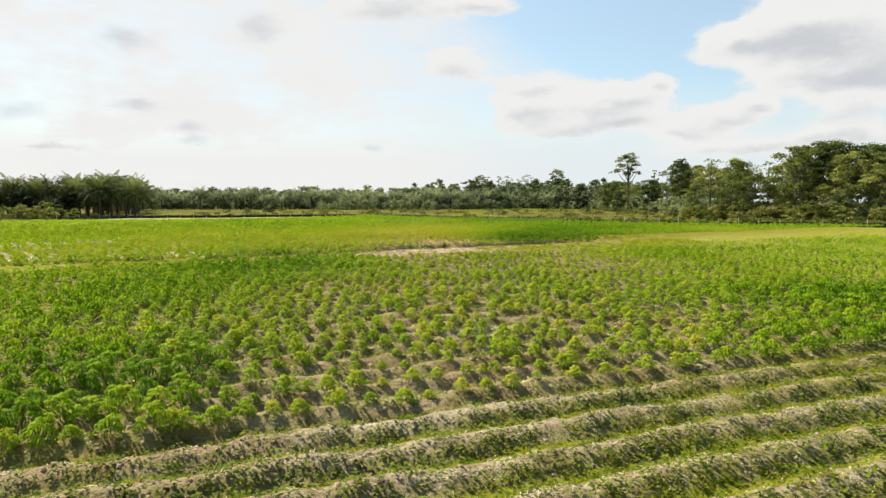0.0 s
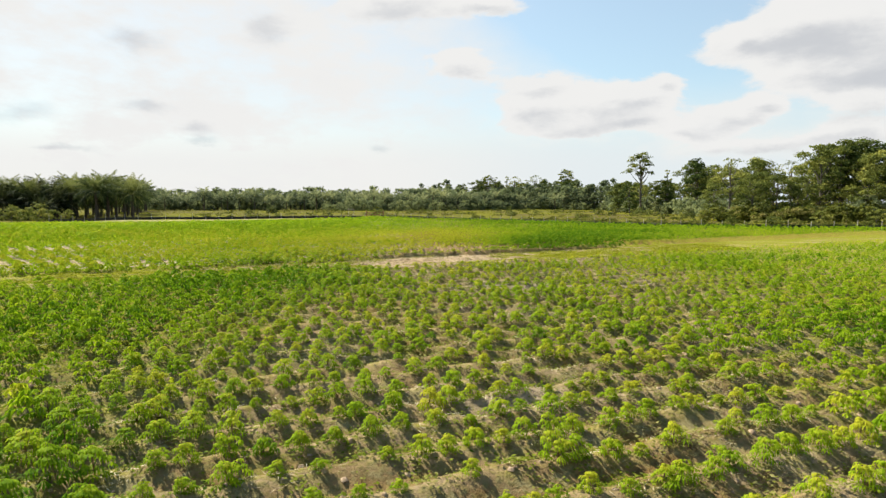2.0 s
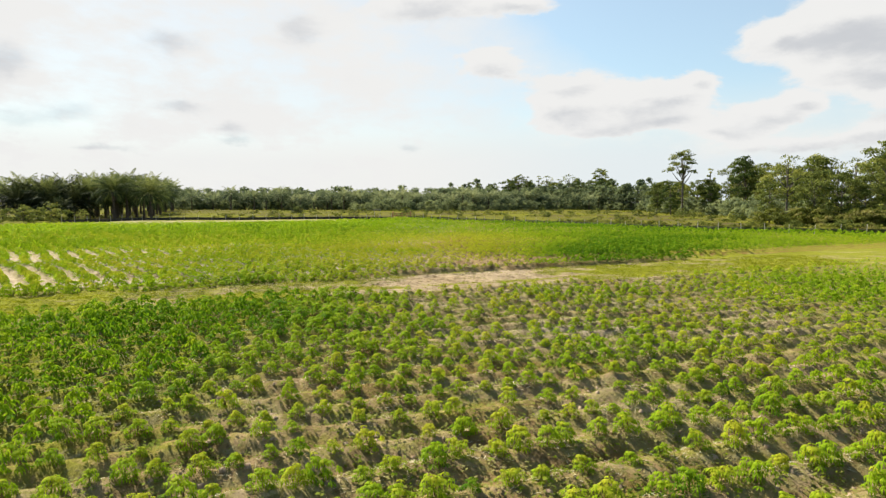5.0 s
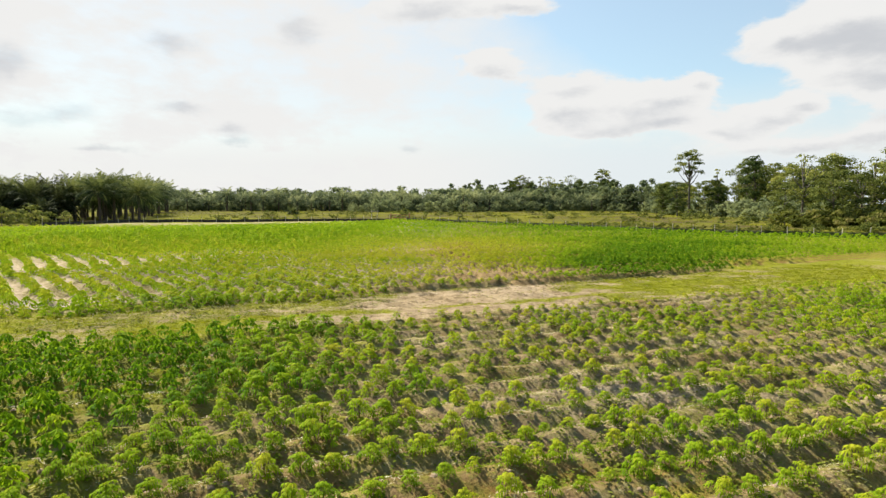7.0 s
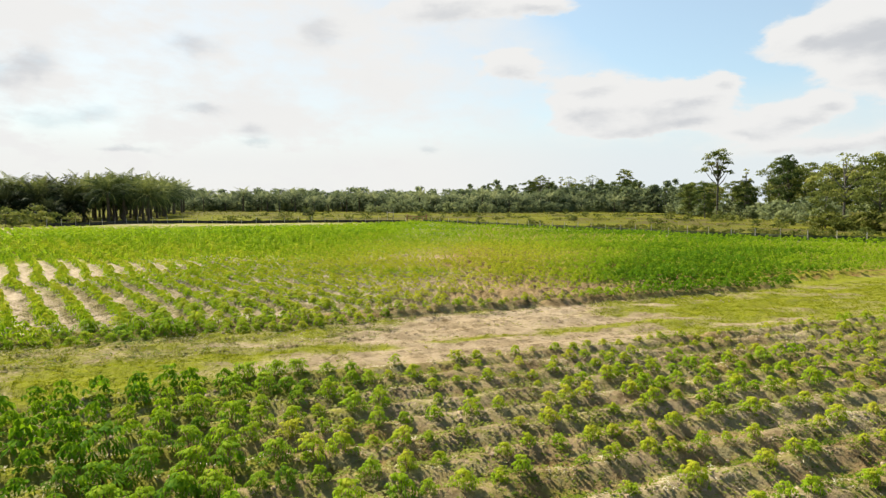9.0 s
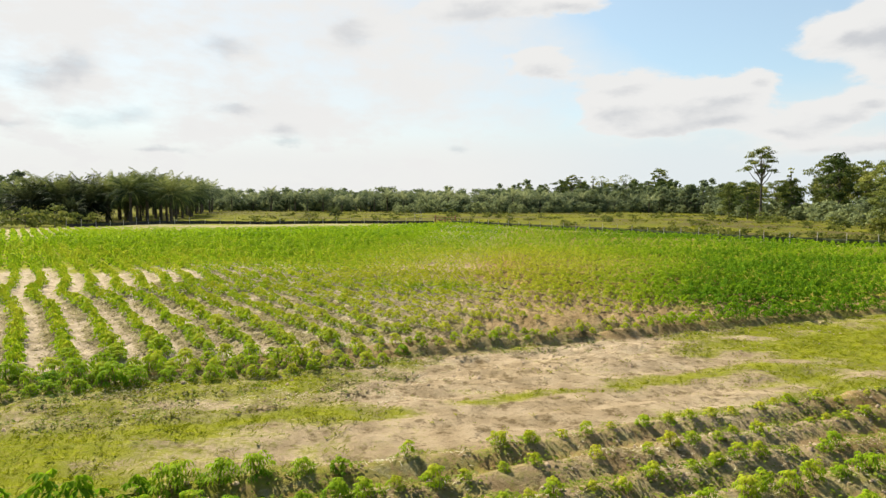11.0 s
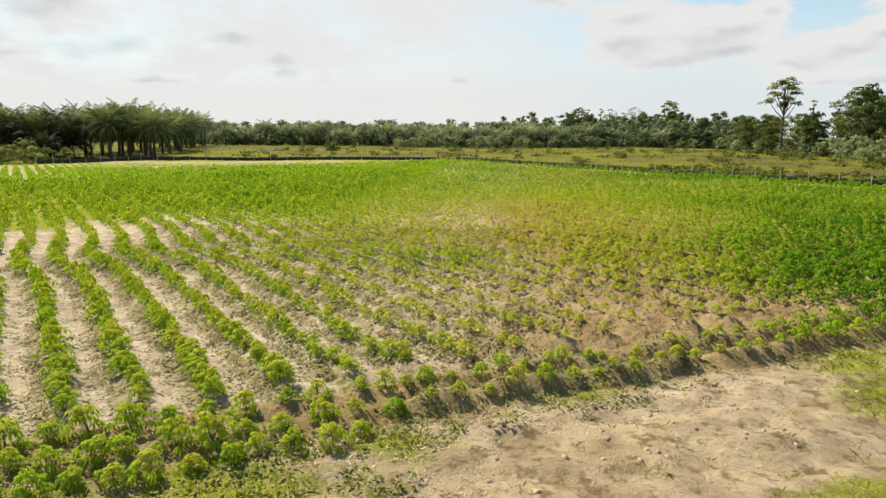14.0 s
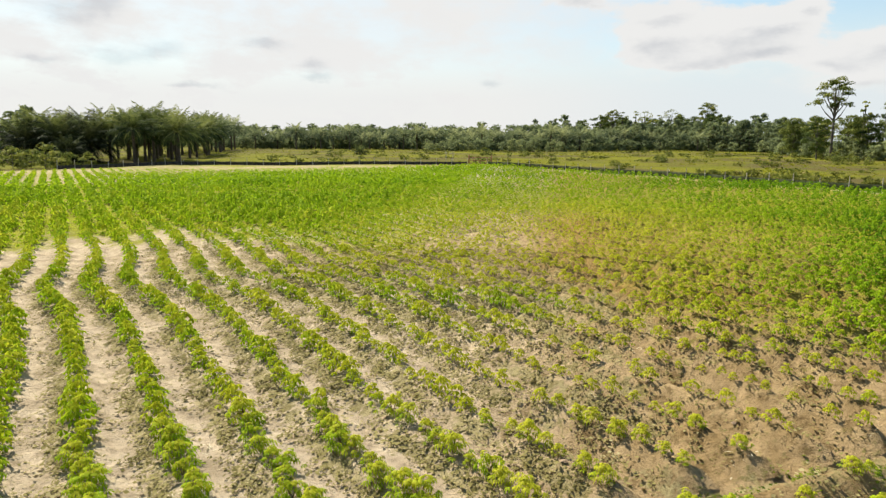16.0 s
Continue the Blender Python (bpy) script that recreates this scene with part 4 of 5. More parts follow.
# ---- oil palms ----
def palm_parts(r, trunk_h, fronds, leaflets, length):
    tv, tf = tube([(0, 0, -0.3), (0.05, 0, trunk_h * 0.5), (0, 0.05, trunk_h)], [0.34, 0.26, 0.32], 9)
    quads, tints = [], []
    top = np.array([0, 0.05, trunk_h])
    for i in range(fronds):
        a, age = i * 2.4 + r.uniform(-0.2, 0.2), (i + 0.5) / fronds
        out = np.array([math.cos(a), math.sin(a), 0])
        side = np.array([-out[1], out[0], 0])
        pitch0, ln = 1.45 - 1.62 * age ** 1.1 + r.uniform(-0.12, 0.12), length * r.uniform(0.8, 1.12)
        p, pts, n = top.copy(), [top.copy()], 8
        for s in range(n):
            ang = pitch0 - (0.75 + 0.55 * age) * ((s + 0.5) / n) ** 1.6 * 1.2
            p = p + (out * math.cos(ang) + np.array([0, 0, math.sin(ang)])) * ln / n
            pts.append(p.copy())
        pts = np.array(pts)
        # tint falls down the crown: top highlight and shade beneath painted in
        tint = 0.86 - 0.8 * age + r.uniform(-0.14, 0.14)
        for s in range(n):
            w = 0.085 * (1 - s / n) + 0.015
            quads.append([pts[s] - side * w, pts[s] + side * w, pts[s + 1] + side * w * 0.8, pts[s + 1] - side * w * 0.8])
            tints.append(0.9)
        for j in range(leaflets):
            f = 0.14 + 0.86 * (j + 0.5) / leaflets
            k = min(int(f * n), n - 1)
            c = pts[k] + (pts[k + 1] - pts[k]) * (f * n - k)
            ahead = pts[k + 1] - pts[k]
            ahead = ahead / np.linalg.norm(ahead)
            ll = (0.95 * math.sin(math.pi * min(f * 0.9 + 0.1, 1)) + 0.25) * length / 5.0
            for sg in (-1, 1):
                d = side * sg * 0.75 + ahead * 0.55 + np.array([0, 0, r.uniform(-0.6, -0.05)])
                tip = c + d * ll
                w = ahead * (ln / leaflets * 0.34)
                m = c + d * ll * 0.5 + np.array([0, 0, 0.08])
                quads.append([c, m - w, tip - np.array([0, 0, 0.18 * ll]), m + w])
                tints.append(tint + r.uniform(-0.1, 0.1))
    return (tv, tf), np.array(quads), np.array(tints)


def make_palm(r, trunk_h, fronds, leaflets, length, label, mat):
    (tv, tf), q, t = palm_parts(r, trunk_h, fronds, leaflets, length)
    base = tagged(new("oil_palm"), label, "palm tree", "oil palms")
    part("trunk", mesh_of("trunk", tv, tf, [PALM_BARK]), base, "rough dark palm trunk")
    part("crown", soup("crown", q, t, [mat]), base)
    return base


def stand_at(src, used, x, y, turn, size, sink=0.05):
    """The source itself on first use, then copies of it."""
    m = pose(x, y, float(height(x, y, 5.0)) - sink, 0, 0, turn) @ Matrix.Diagonal((size,) * 3 + (1,))
    if src in used:
        ob = copy_thing(src, Matrix.Identity(4))
    else:
        used.add(src)
        ob = src
    ob.matrix_basis = m
    return ob


USED = set()


def build_palms():
    r = np.random.default_rng(21)
    near = [make_palm(r, h, 38, 26, l, "tall dark green oil palm with arching fronds at the field's edge", PALM) for h, l in ((5.8, 5.6), (6.7, 5.3), (5.2, 5.7), (6.2, 5.4))]
    far = [make_palm(r, h, 24, 10, l, "distant oil palm in a plantation stand", HAZED_PALM) for h, l in ((5.6, 5.4), (6.8, 5.2), (4.6, 5.6))]
    spots = [(-78, 162), (-85, 158), (-86, 168), (-93, 163), (-92, 174), (-99, 158), (-101, 169), (-99, 180), (-107, 162), (-109, 174), (-108, 186), (-114, 154), (-116, 166), (-118, 178),
             (-122, 158), (-125, 170), (-130, 150), (-131, 163), (-136, 156), (-138, 170), (-119, 190), (-128, 182), (-112, 198), (-146, 160)]
    # low palms in a nearly black frond colour, far darker than the others
    skirted = make_palm(r, 3.4, 46, 24, 6.2, "very dark oil palm with fronds hanging to the ground", DARK_PALM)
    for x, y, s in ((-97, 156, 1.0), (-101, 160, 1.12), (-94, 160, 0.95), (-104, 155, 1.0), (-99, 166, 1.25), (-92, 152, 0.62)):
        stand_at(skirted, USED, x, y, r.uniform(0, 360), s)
    for x, y in spots:
        stand_at(near[int(r.integers(0, 4))], USED, x + r.uniform(-1, 1), y + r.uniform(-1.5, 1.5), r.uniform(0, 360), r.uniform(0.92, 1.12))
    for i in range(14):
        f = i / 13
        for row in range(3):
            x, y = np.interp(f, [0, 0.5, 1], [-86, -114, -146]) - 8.5 * row, np.interp(f, [0, 0.5, 1], [176, 236, 312]) + 3 * row
            stand_at(far[int(r.integers(0, 3))] if f > 0.6 else near[int(r.integers(0, 4))], USED, x + r.uniform(-2, 2), y + r.uniform(-2.5, 2.5), r.uniform(0, 360), r.uniform(0.9, 1.1) * (1 + 0.28 * f))
    # the plantation's edge running away, and the stand across the meadow's end
    line = [(-150, 330), (-112, 332), (-80, 338), (-40, 325), (-10, 325), (10, 350), (28, 385)]
    lx, ly = np.array(line, float).T
    along = np.concatenate([[0], np.cumsum(np.hypot(np.diff(lx), np.diff(ly)))])
    for depth in range(3):
        for s in np.arange(0, along[-1], 8.5):
            x, y = np.interp(s, along, lx) + r.uniform(-3, 3) - 5 * depth, np.interp(s, along, ly) + r.uniform(-3, 3) + 8.5 * depth
            stand_at(far[int(r.integers(0, 3))], USED, x, y, r.uniform(0, 360), r.uniform(0.82, 1.12))
    for x, y, s in ((62, 372, 1.0), (70, 390, 0.9), (40, 398, 1.0), (18, 390, 0.9), (52, 392, 1.0), (-6, 372, 1.0), (2, 378, 0.9), (12, 374, 1.05), (22, 380, 0.95), (31, 376, 1.0), (40, 370, 0.9), (48, 366, 1.0), (55, 360, 0.95)):
        stand_at(far[0], USED, x, y, r.uniform(0, 360), s)
    # a shrunk, sunken palm copy stands in for a bush in the meadow
    stand_at(near[2], USED, -66, 242, 40, 0.55, sink=2.2)


build_palms()


# ---- broad-leaved trees and bushes ----
def crown_quads(r, blobs, leaf, per, bunches=6):
    """Leaf sprays over a cloud of unequal clumps, each of several bunches: blobs of (x, y, z, rx, rz)."""
    quads, tints = [], []
    for bx, by, bz, rx, rz in blobs:
        whole = r.normal(0, 0.13)
        n = max(int(1.25 * per * rx * (rx + rz) / 2 / bunches), 4)
        for i in range(bunches):
            w = r.normal(0, 1, 3)
            w /= np.linalg.norm(w)
            w[2] = abs(w[2]) if w[2] < -0.3 else w[2]
            at = w * [rx, rx, rz] * r.uniform(0.3, 0.85) + [bx, by, bz]
            size = r.uniform(0.48, 0.72)
            u = r.normal(0, 1, (n, 3))
            u /= np.linalg.norm(u, axis=1)[:, None]
            u[:, 2] = np.where(u[:, 2] < -0.25, -u[:, 2], u[:, 2])
            c = u * r.uniform(0.5, 1.1, n)[:, None] * size * [rx, rx, rz * 0.9] + at
            nrm = u + r.normal(0, 0.5, (n, 3)) + [0, 0, 0.35]
            nrm /= np.linalg.norm(nrm, axis=1)[:, None]
            a = np.cross(nrm, r.normal(0, 1, (n, 3)))
            a /= np.linalg.norm(a, axis=1)[:, None] + 1e-9
            b = np.cross(nrm, a)
            s = leaf * r.uniform(0.55, 1.3, n)[:, None]
            quads.append(np.stack([c - a * s, c - b * s * 0.55, c + a * s - nrm * s * 0.3, c + b * s * 0.55], 1))
            # tint also rises with u's height: lit tops and shaded undersides painted in
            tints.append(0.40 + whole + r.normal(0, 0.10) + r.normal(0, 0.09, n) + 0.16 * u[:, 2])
    return np.concatenate(quads), np.concatenate(tints)


def make_tree(r, tall, crown_from, wide, clumps, leaf, per, label, category="tree", name="tree", airy=0.0, mat=None):
    limbs, blobs = [], []
    lean = r.uniform(-0.04, 0.04, 2) * tall
    stem_top = tall * (0.80 if not airy else 0.86)
    limbs.append(tube([(0, 0, -0.4), (lean[0] * 0.4, lean[1] * 0.4, stem_top * 0.5), (lean[0], lean[1], stem_top)], [0.019 * tall, 0.013 * tall, 0.005 * tall], 7))
    for i in range(clumps):
        f = (i + 0.5) / clumps
        a = i * 2.4 + r.uniform(-0.4, 0.4)
        z = tall * (crown_from + (0.93 - crown_from) * f ** 0.85)
        swell = math.sin(math.pi * min(0.12 + f * 0.83, 1.0)) ** 0.7
        d = wide * swell * r.uniform(0.35, 0.95)
        rx = wide * r.uniform(0.36, 0.54) * (1 - 0.45 * airy)
        p = (math.cos(a) * d + lean[0] * f, math.sin(a) * d + lean[1] * f, z)
        blobs.append((*p, rx, rx * r.uniform(0.55, 0.85)))
        root = tall * max(0.2, (crown_from + (0.9 - crown_from) * f) * 0.72)
        limbs.append(tube([(lean[0] * root / tall, lean[1] * root / tall, root), (p[0] * 0.55, p[1] * 0.55, root + (z - root) * 0.45), p], [0.009 * tall, 0.006 * tall, 0.002 * tall], 5))
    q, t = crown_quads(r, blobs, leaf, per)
    v, f = join(limbs)
    base = tagged(new(name), label, category, "trees of the wood" if name == "tree" else "bushes in the meadow")
    part("trunk" if name == "tree" else "woody_stem", mesh_of("trunk", v, f, [BARK]), base)
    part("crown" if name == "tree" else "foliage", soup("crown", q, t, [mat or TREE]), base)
    return base


def far_tree(r, tall, crown_from, wide, clumps, leaf, per):
    """Leaves and stem of a tree in the far wood."""
    blobs, stem = [], []
    for i in range(clumps):
        f = (i + 0.5) / clumps
        a, d = i * 2.4 + r.uniform(-0.4, 0.4), wide * math.sin(math.pi * min(0.12 + f * 0.83, 1.0)) ** 0.7 * r.uniform(0.3, 0.95)
        rx = wide * r.uniform(0.36, 0.54)
        blobs.append((math.cos(a) * d, math.sin(a) * d, tall * (crown_from + (0.86 - crown_from) * f ** 0.85), rx, rx * r.uniform(0.6, 0.9)))
    blobs.append((0.0, 0.0, tall * 0.82, wide * 0.62, wide * 0.5))
    for a in (0.0, 1.57):
        w = np.array([math.cos(a), math.sin(a), 0.0]) * 0.02 * tall
        stem.append([-w, w, w * 0.3 + [0, 0, tall * 0.8], -w * 0.3 + [0, 0, tall * 0.8]])
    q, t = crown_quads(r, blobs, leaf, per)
    return q, t, np.array(stem)


def cushion(r, wide, tall, clumps, leaf, per):
    """Leaves and short stems of a low spreading bush."""
    blobs = []
    for i in range(clumps):
        a, d = i * 2.4 + r.uniform(-0.4, 0.4), wide * math.sqrt((i + 0.3) / clumps)
        rx = wide * r.uniform(0.3, 0.5)
        blobs.append((math.cos(a) * d, math.sin(a) * d, tall * r.uniform(0.15, 0.45), rx, tall * r.uniform(0.3, 0.55)))
    q, t = crown_quads(r, blobs, leaf, per, 3)
    w = np.array([0.03, 0.0, 0.0])
    return q, t, np.array([[-w, w, w + [0, 0, tall * 0.5], -w + [0, 0, tall * 0.5]]])


def far_stand(name, r, kinds, places, label, category, mat=None):
    """Many far trees that nobody could count, as one piece of woodland."""
    quads, tints, ids = [], [], []
    for k, x, y, s in places:
        q, t, stem = kinds[k]
        a = r.uniform(0, 6.283)
        turn = np.array([[math.cos(a), math.sin(a), 0], [-math.sin(a), math.cos(a), 0], [0, 0, 1]]) * s
        at = np.array([x, y, float(height(x, y, 5.0)) - 0.1])
        quads += [q @ turn + at, stem @ turn + at]
        tints += [t + r.normal(0, 0.13), np.zeros(len(stem))]
        ids += [np.zeros(len(q), int), np.ones(len(stem), int)]
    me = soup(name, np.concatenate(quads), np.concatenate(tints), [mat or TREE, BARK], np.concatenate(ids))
    return tagged(new(name, me), label, category, kind="stuff")


def build_wood():
    r = np.random.default_rng(33)
    broad = [make_tree(r, h, c, w, n, 0.27, 42, "broad-leaved forest tree with a full green crown") for h, c, w, n in
             ((15.5, 0.10, 4.6, 19), (13.5, 0.05, 5.0, 18), (17, 0.16, 4.4, 19), (11.5, 0.04, 4.4, 15), (14.5, 0.08, 5.4, 20))]
    airy = make_tree(r, 21.5, 0.60, 5.0, 15, 0.25, 56, "tall thin-crowned forest tree with a bare trunk", airy=0.4)
    spire = make_tree(r, 16, 0.25, 1.5, 9, 0.36, 60, "slim creeper-clad tree standing above the wood", airy=0.1)
    bare = make_tree(r, 15, 0.4, 4.2, 12, 0.26, 16, "thin half-bare tree with pale twigs", airy=0.3)
    far = [far_tree(r, h, c, w, n, 0.85, 5.2) for h, c, w, n in ((20, 0.04, 4.2, 14), (17, 0.0, 5.0, 14), (22, 0.06, 4.0, 14), (15, 0.0, 5.4, 14), (22, 0.3, 2.2, 9))]
    put = lambda src, x, y, s=1.0: stand_at(src, USED, x, y, r.uniform(0, 360), s)
    # the near wood on the meadow's far side
    for x, y, k, s in ((80, 151, 0, 1.10), (86, 153, 2, 1.08), (90, 147, 4, 1.0), (84, 142, 3, 0.8), (92, 139, 1, 0.85), (98, 146, 0, 1.0), (74, 148, 3, 0.85), (68, 146, 1, 0.75),
                       (62, 145, 3, 0.9), (71, 156, 4, 0.95), (84, 202, 1, 1.1), (84, 213, 0, 1.05), (88, 226, 0, 1.0), (85, 240, 3, 1.1), (92, 250, 4, 0.95), (84, 236, 2, 1.12),
                       (89, 240, 0, 1.15), (78, 246, 3, 1.05), (104, 140, 2, 1.0), (110, 134, 1, 1.0), (104, 156, 0, 1.1), (96, 162, 2, 1.05), (114, 146, 4, 1.1),
                       (72, 262, 1, 0.85), (68, 275, 4, 0.8), (82, 270, 0, 0.85), (74, 290, 3, 0.95), (84, 300, 1, 0.95), (92, 290, 4, 0.9), (80, 318, 0, 0.9), (90, 322, 2, 0.85), (100, 305, 1, 0.95),
                       (84, 190, 2, 0.95), (92, 178, 1, 1.1), (104, 176, 0, 1.1), (96, 210, 4, 1.0), (108, 200, 2, 1.05), (100, 235, 1, 1.1), (118, 170, 3, 1.2), (60, 155, 3, 0.7), (124, 150, 0, 1.1), (122, 132, 3, 1.1)):
        put(broad[k], x + r.uniform(-1, 1), y + r.uniform(-1, 1), s)
    for x, y, k, s in ((-112, 144, 3, 0.8), (-120, 148, 1, 0.8), (-128, 142, 3, 0.95), (-106, 141, 1, 0.55)):
        put(broad[k], x, y, s)
    # dark trees that stand out of the near wood
    dark = [make_tree(r, h, c, w, n, 0.30, 44, "dark green forest tree with a dense rounded crown", mat=DARK_TREE) for h, c, w, n in ((18.0, 0.12, 4.6, 20), (12.5, 0.10, 4.2, 16), (18.5, 0.30, 6.0, 20))]
    for x, y, k, s in ((78.6, 217, 0, 1.0), (90, 212, 1, 1.1), (64, 243, 1, 0.95), (92, 156, 2, 1.0), (99, 153, 2, 0.95), (86, 158, 0, 0.95), (76, 240, 1, 0.8)):
        put(dark[k], x, y, s)
    put(airy, 69, 247, 1.05)
    # tall slim and ragged trees over the far wood's roof
    for src, x, y, s in ((airy, 23, 446, 1.05), (spire, 29, 447, 1.42), (spire, 36, 446, 1.45), (bare, 41, 448, 1.5), (spire, 49, 446, 1.3), (bare, 56, 447, 1.55), (dark[1], 62, 446, 1.5), (dark[1], 15.6, 448, 1.55), (dark[0], 67, 393, 1.0), (dark[0], 72, 396, 0.9), (dark[1], 5, 450, 1.35), (spire, -4, 450, 1.1), (dark[1], 30, 452, 1.5), (dark[1], 45, 452, 1.45)):
        put(src, x, y, s)
    put(spire, 86.6, 271.7, 1.16)
    put(spire, 93.5, 268, 1.05)
    put(bare, 64, 158, 0.98)
    put(bare, 78, 158, 0.95)
    put(bare, 70, 150, 0.8)
    # the wood's edge running back, and the far wood along the horizon
    wood = []
    for i in range(130):
        f = i / 130
        wood.append((int(r.integers(0, 4)), 92 - 62 * f + r.uniform(-9, 9), 340 + 110 * f + r.uniform(-14, 18), r.uniform(0.5, 0.82)))
    for i in range(110):
        x, y = r.uniform(-90, 135), r.uniform(450, 505)
        wood.append((4 if r.uniform() < 0.25 else int(r.integers(0, 4)), x, y, r.uniform(0.72, 1.05) * float(0.72 + 0.36 * smooth(x, -70, 30))))
    for i in range(110):
        wood.append((1 + 2 * int(r.integers(0, 2)), r.uniform(-270, 30), r.uniform(365, 430), r.uniform(0.68, 0.84)))
    for i in range(60):
        wood.append((int(r.integers(0, 4)), r.uniform(118, 330), r.uniform(150, 420), r.uniform(0.7, 1.0)))
    for i in range(40):
        f = r.uniform(0, 1)
        wood.append((int(r.integers(0, 4)), -150 - 90 * f + r.uniform(-8, 8), 200 + 20 * f + r.uniform(-14, 14), r.uniform(0.5, 0.75)))
    for i in range(150):
        f = r.uniform(0, 1)
        wood.append((1 + 2 * int(r.integers(0, 2)), np.interp(f, [0, 0.35, 0.6, 1], [-165, -80, -20, 40]) + r.uniform(-5, 5), np.interp(f, [0, 0.35, 0.6, 1], [350, 358, 350, 400]) + r.uniform(-3, 12), r.uniform(0.5, 0.66)))
    far_stand("far_wood", r, far, wood, "dense green wood along the horizon", "woodland", HAZED_TREE)
    put(airy, 76, 452, 1.25)
    put(broad[0], 78, 448, 1.3)
    # scrub in the meadow and along the wood's foot
    bushes = [make_tree(r, h, 0.0, w, n, 0.20, 80, "low dark green bush in rough grass", "bush", "bush") for h, w, n in ((2.2, 1.6, 8), (1.6, 1.8, 8), (2.8, 1.9, 9))]
    for i in range(74):
        f = r.uniform(0, 1)
        if i < 34:
            x, y = np.interp(f, [0, 0.3, 0.6, 1], [96, 60, 60, 76]) + r.uniform(-3, 2), np.interp(f, [0, 0.3, 0.6, 1], [134, 140, 200, 330]) + r.uniform(-5, 5)
        else:
            x, y = r.uniform(-70, 62), r.uniform(165, 320)
            if fence_gap(x, y) > -4:
                continue
        s = r.uniform(0.4, 0.95)
        stand_at(bushes[int(r.integers(0, 3))], USED, x, y, r.uniform(0, 360), s, sink=0.35 * s)
    # shrubs that close the foot of the wood and of the palm stand
    shrubs = [far_tree(r, h, 0.02, w, n, 0.48, 10) for h, w, n in ((4.2, 2.6, 9), (3.4, 3.0, 9), (5.2, 2.8, 10))]
    rows = (([-62, -40, -10, 10, 28, 60], [322, 314, 315, 340, 372, 362], 90), ([30, 60, 84, 74, 70, 77, 72, 66, 66, 92], [385, 372, 340, 300, 262, 225, 195, 170, 146, 136], 120), ([-60, 0, 40, 80, 95], [430, 415, 405, 390, 350], 70), ([-140, -118, -110], [145, 148, 154], 10), ([-165, -130, -100, -60], [330, 338, 346, 346], 70))
    low = []
    for ux, uy, count in rows:
        for i in range(count):
            f = r.uniform(0, len(ux) - 1)
            low.append((int(r.integers(0, 3)), np.interp(f, range(len(ux)), ux) + r.uniform(-3, 4), np.interp(f, range(len(ux)), uy) + r.uniform(-3, 5), r.uniform(0.6, 1.15)))
    # low scrub in drifts over the meadow, thickest a little beyond the fence
    drifts = []
    while len(drifts) < 210:
        x, y = r.uniform(-90, 95), r.uniform(105, 330)
        gap = float(fence_gap(x, y))
        odds = 0.10 + 0.9 * math.exp(-(((gap + 17) / 7) ** 2)) * (x > 5)
        if gap < (-11 if x > 5 else -6) and abs(math.atan2(x, y)) < 0.62 and r.uniform() < odds * float(smooth(fbm(x / 9, y / 9, 88), 0.38, 0.62)):
            drifts.append((int(r.integers(0, 3)), x, y, r.uniform(0.5, 1.3)))
    cushions = [cushion(r, w, h, n, 0.26, 16) for w, h, n in ((1.5, 0.8, 7), (2.2, 1.0, 9), (1.1, 1.1, 6))]
    far_stand("meadow_scrub", r, cushions, drifts, "low dark scrub in drifts over the rough meadow", "scrub", SCRUB)
    far_stand("undergrowth", r, shrubs, low, "dense green shrubs closing the foot of the trees", "undergrowth", HAZED_TREE)
    # olive undergrowth before the near wood, and dry scrub along the fence
    under = [make_tree(r, h, 0.0, w, n, 0.27, 70, "pale olive undergrowth before the wood", "shrub", "shrub", mat=SCRUB) for h, w, n in ((2.6, 2.2, 8), (3.4, 2.4, 9), (2.0, 2.6, 8))]
    for i in range(85):
        f = r.uniform(0, 1)
        x = np.interp(f, [0, 0.6, 1], [56, 72, 112]) + r.uniform(-3, 5)
        y = np.interp(f, [0, 0.6, 1], [146, 131, 118]) + r.uniform(-5, 9)
        put(under[int(r.integers(0, 3))], x, y, r.uniform(0.6, 1.15))
    for i in range(70):
        x = r.uniform(14, 84)
        y = float(np.interp(x, FENCE_X, FENCE_Y)) + r.uniform(3, 16)
        s = r.uniform(0.18, 0.42)
        stand_at(under[int(r.integers(0, 3))], USED, x, y, r.uniform(0, 360), s, sink=0.6 * s)
    for x, y, s in ((-84, 137, 1.3), (-88, 135, 1.5), (-92, 133, 1.6), (-86, 142, 1.4), (-90, 140, 1.5), (-96, 131, 1.5), (-82, 143, 1.1), (-100, 128, 1.4), (50, 124, 0.7), (44, 126, 0.55), (56, 121, 0.8), (62, 117, 0.9), (38, 132, 0.5), (70, 115, 1.0), (78, 112, 0.9)):
        put(bushes[int(r.integers(0, 3))], x, y, s)


build_wood()


# ---- fence and gate ----
def box_piece(lo, hi, turn=0.0, at=(0, 0)):
    v = np.array([(x, y, z) for z in (lo[2], hi[2]) for x, y in ((lo[0], lo[1]), (hi[0], lo[1]), (hi[0], hi[1]), (lo[0], hi[1]))], float)
    c, s = math.cos(turn), math.sin(turn)
    v = np.stack([v[:, 0] * c - v[:, 1] * s + at[0], v[:, 0] * s + v[:, 1] * c + at[1], v[:, 2]], -1)
    return v, np.array([(0, 3, 2, 1), (4, 5, 6, 7), (0, 1, 5, 4), (1, 2, 6, 5), (2, 3, 7, 6), (3, 0, 4, 7)])


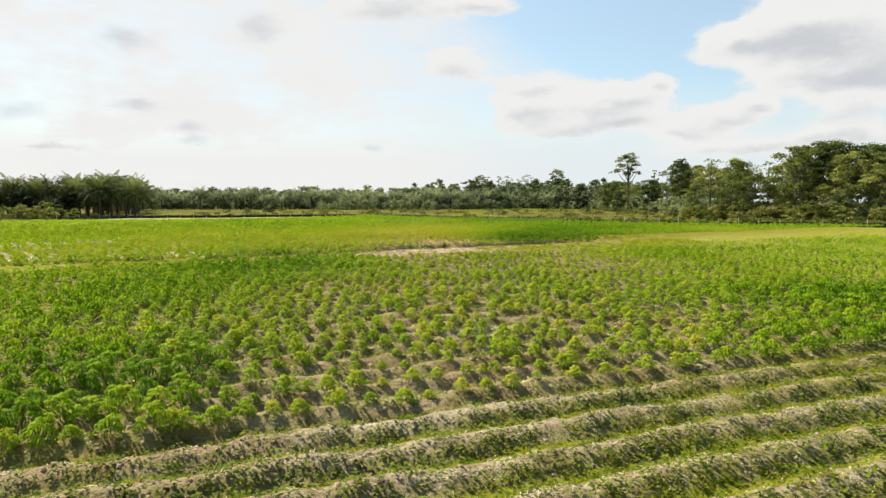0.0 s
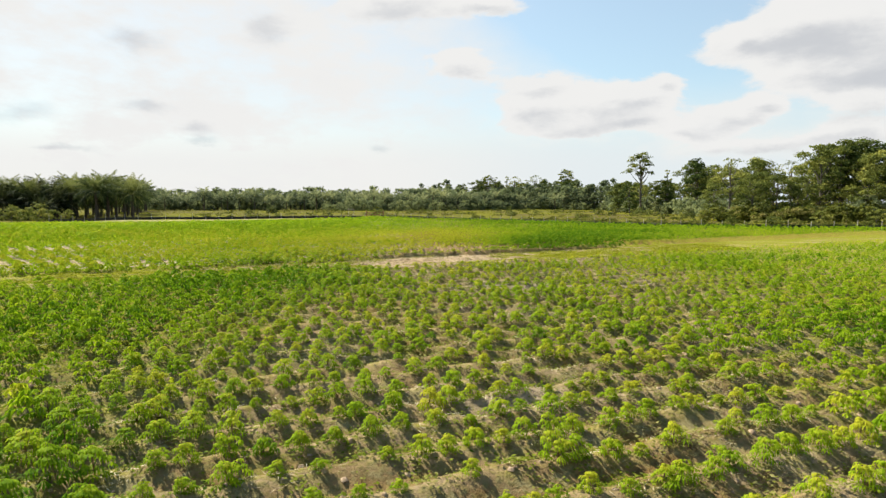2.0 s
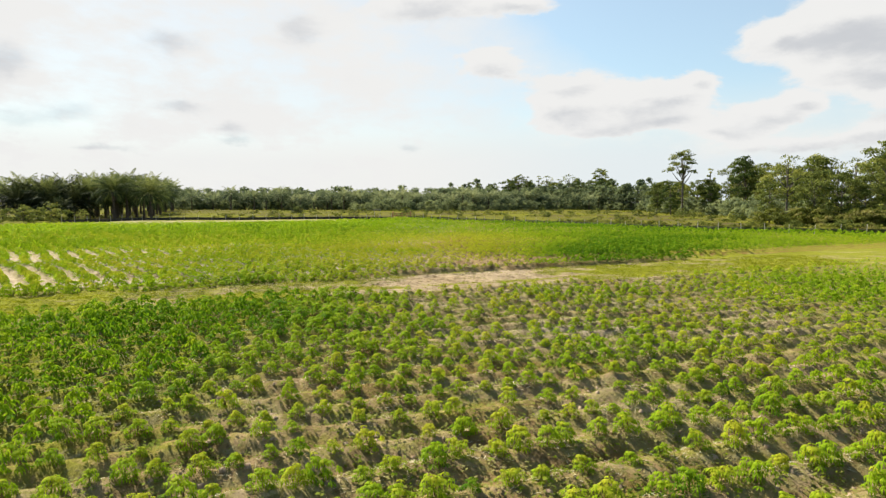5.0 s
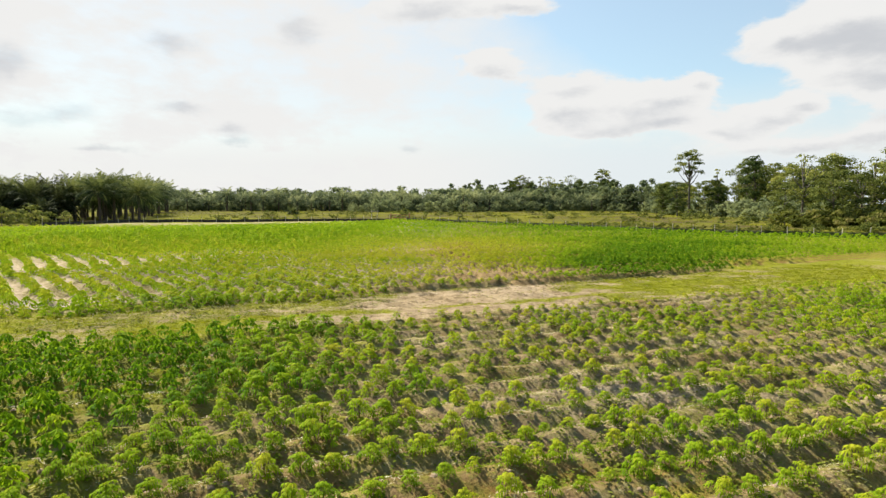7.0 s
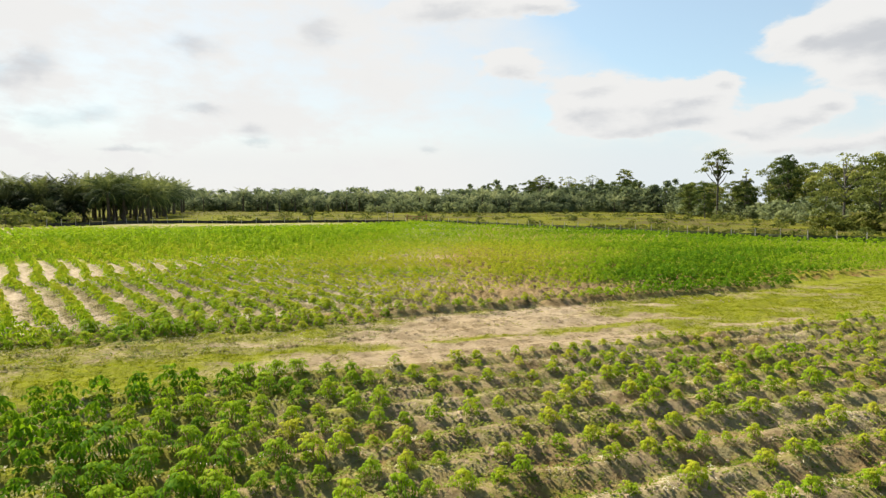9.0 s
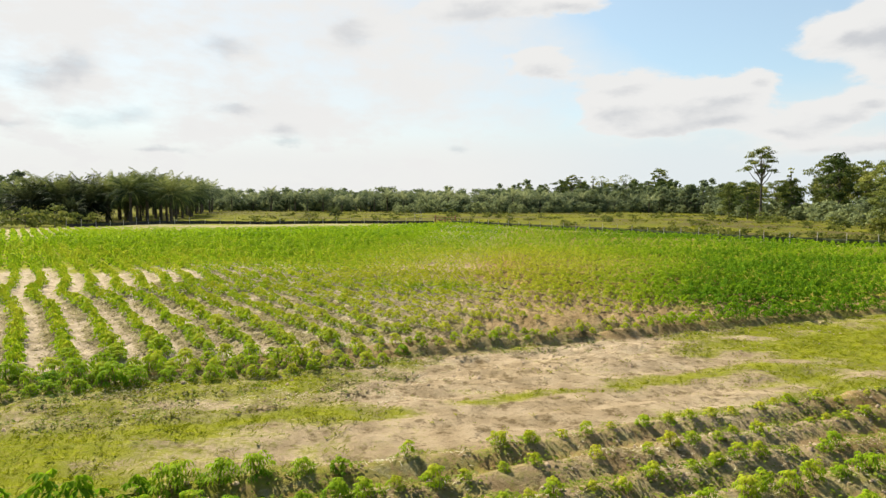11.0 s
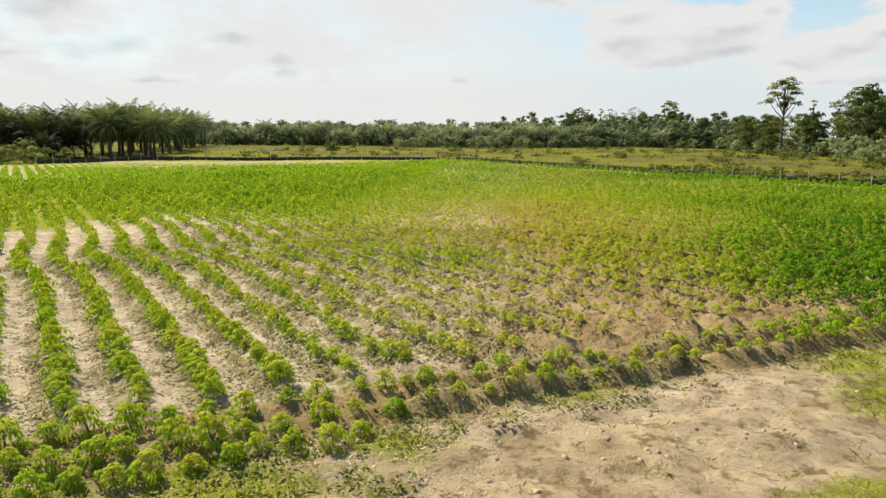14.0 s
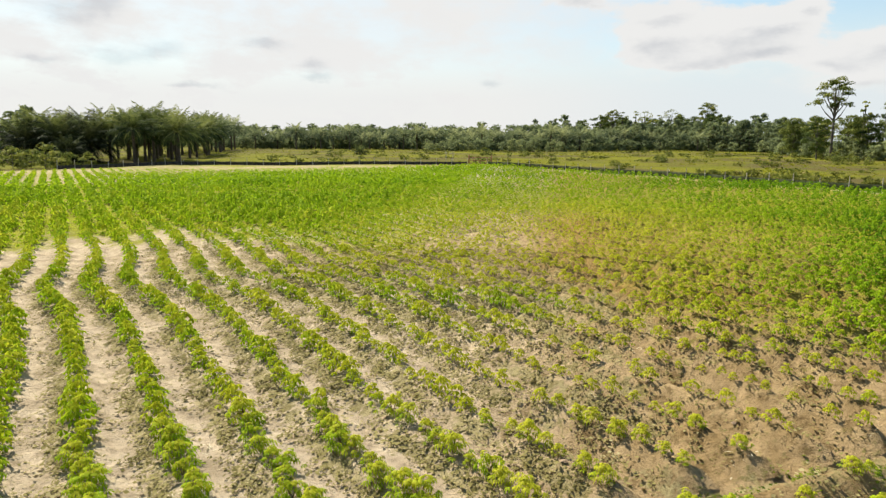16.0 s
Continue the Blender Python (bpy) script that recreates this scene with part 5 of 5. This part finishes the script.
def build_fence():
    r = np.random.default_rng(44)
    pts = [p for p in FENCE if p[0] > -82 and p[0] < 100]
    seg = np.hypot(np.diff([p[0] for p in pts]), np.diff([p[1] for p in pts]))
    along = np.concatenate([[0], np.cumsum(seg)])
    px, py = np.array(pts, float).T
    post = mesh_of("post", *tube([(0, 0, -0.3), (0.01, 0, 0.6), (0, 0.01, 1.25)], [0.055, 0.05, 0.045], 7), [POST])
    brace = mesh_of("brace", *tube([(0, 0, 0), (0.55, 0, 1.0)], [0.04, 0.035], 6), [POST])
    gate_s = float(np.interp(-20, px, along))
    for name, lo, hi, mat, tall, label in (("fence", 0.0, gate_s - 2.5, BLACK_NET, 0.62, "low fence of posts with dark netting round the field"),
                                           ("fence", gate_s + 2.5, along[-1], NET, 0.75, "low fence of weathered posts with green netting beside the field")):
        base = tagged(new(name), label, "fence", "field fence")
        n = int((hi - lo) / 3.0)
        for i in range(n + 1):
            s = lo + (hi - lo) * i / n
            x, y = float(np.interp(s, along, px)), float(np.interp(s, along, py))
            z = float(height(x, y, 2.0))
            ob = part("post", post, base)
            ob.matrix_basis = pose(x, y, z, r.normal(0, 2), r.normal(0, 2), r.uniform(0, 360)) @ Matrix.Diagonal((1, 1, r.uniform(0.85, 1.15), 1))
            if i in (n // 3, n // 2 + 3):
                b = part("brace", brace, base)
                b.matrix_basis = pose(x, y, z, 0, 0, r.uniform(20, 60))
            if i < n:
                s2 = lo + (hi - lo) * (i + 1) / n
                x2, y2 = float(np.interp(s2, along, px)), float(np.interp(s2, along, py))
                z2 = float(height(x2, y2, 2.0))
                d = np.array([x2 - x, y2 - y]) / np.hypot(x2 - x, y2 - y)
                nrm = np.array([-d[1], d[0]])
                v, cols = [], 5
                for c in range(cols + 1):
                    f = c / cols
                    for thick in (-0.006, 0.006):
                        for row, zz in enumerate((0.02, 0.5, 1.0)):
                            sag = 0.06 * math.sin(math.pi * f) * (row == 2) + r.uniform(-0.02, 0.02)
                            o = nrm * (thick + 0.05 + 0.03 * math.sin(7 * f + row))
                            v.append((x + (x2 - x) * f + o[0], y + (y2 - y) * f + o[1], z + (z2 - z) * f + tall * zz - sag))
                fs = []
                for c in range(cols):
                    for side in (0, 3):
                        for row in (0, 1):
                            a = c * 6 + side + row
                            fs.append((a, a + 6, a + 7, a + 1))
                    fs.append((c * 6 + 2, c * 6 + 8, c * 6 + 11, c * 6 + 5))
                part("netting", mesh_of("netting", v, fs, [mat]), base)
    gx, gy = -20.0, 174.0
    gate = tagged(new("field_gate"), "reddish wooden field gate between two posts", "gate")
    z = float(height(gx, gy, 2.0))
    for dx in (-2.3, 2.3):
        part("gate_post", mesh_of("gate_post", *box_piece((dx - 0.1, -0.1, -0.3), (dx + 0.1, 0.1, 1.9)), [GATE_WOOD]), gate)
    leaf = part("gate_leaf", mesh_of("gate_leaf", *join([box_piece((-2.18, -0.03, zz - 0.06), (2.18, 0.03, zz + 0.06)) for zz in (0.3, 1.4)]), [GATE_WOOD]), gate)
    part("rail", mesh_of("rail", *box_piece((-2.18, -0.03, 0.79), (2.18, 0.03, 0.91)), [GATE_WOOD]), leaf)
    for dx in (-1.4, 0.0, 1.4):
        part("upright", mesh_of("upright", *box_piece((dx - 0.05, 0.032, 0.15), (dx + 0.05, 0.08, 1.6)), [GATE_WOOD]), leaf)
    gate.matrix_basis = pose(gx, gy, z, 0, 0, -12)
    stile = tagged(new("post_frame"), "thin weathered frame of two posts and a crossbar by the gate", "frame")
    for dx in (-0.7, 0.7):
        part("post", mesh_of("post", *tube([(dx, 0, -0.3), (dx + 0.02, 0, 1.2), (dx, 0.02, 2.5)], [0.07, 0.06, 0.055], 7), [POST]), stile)
    part("crossbar", mesh_of("crossbar", *tube([(-0.95, 0.09, 2.15), (0, 0.09, 2.2), (0.95, 0.09, 2.18)], [0.05, 0.05, 0.045], 6), [POST]), stile)
    stile.matrix_basis = pose(-26.5, 176.5, float(height(-26.5, 176.5, 2.0)))


build_fence()
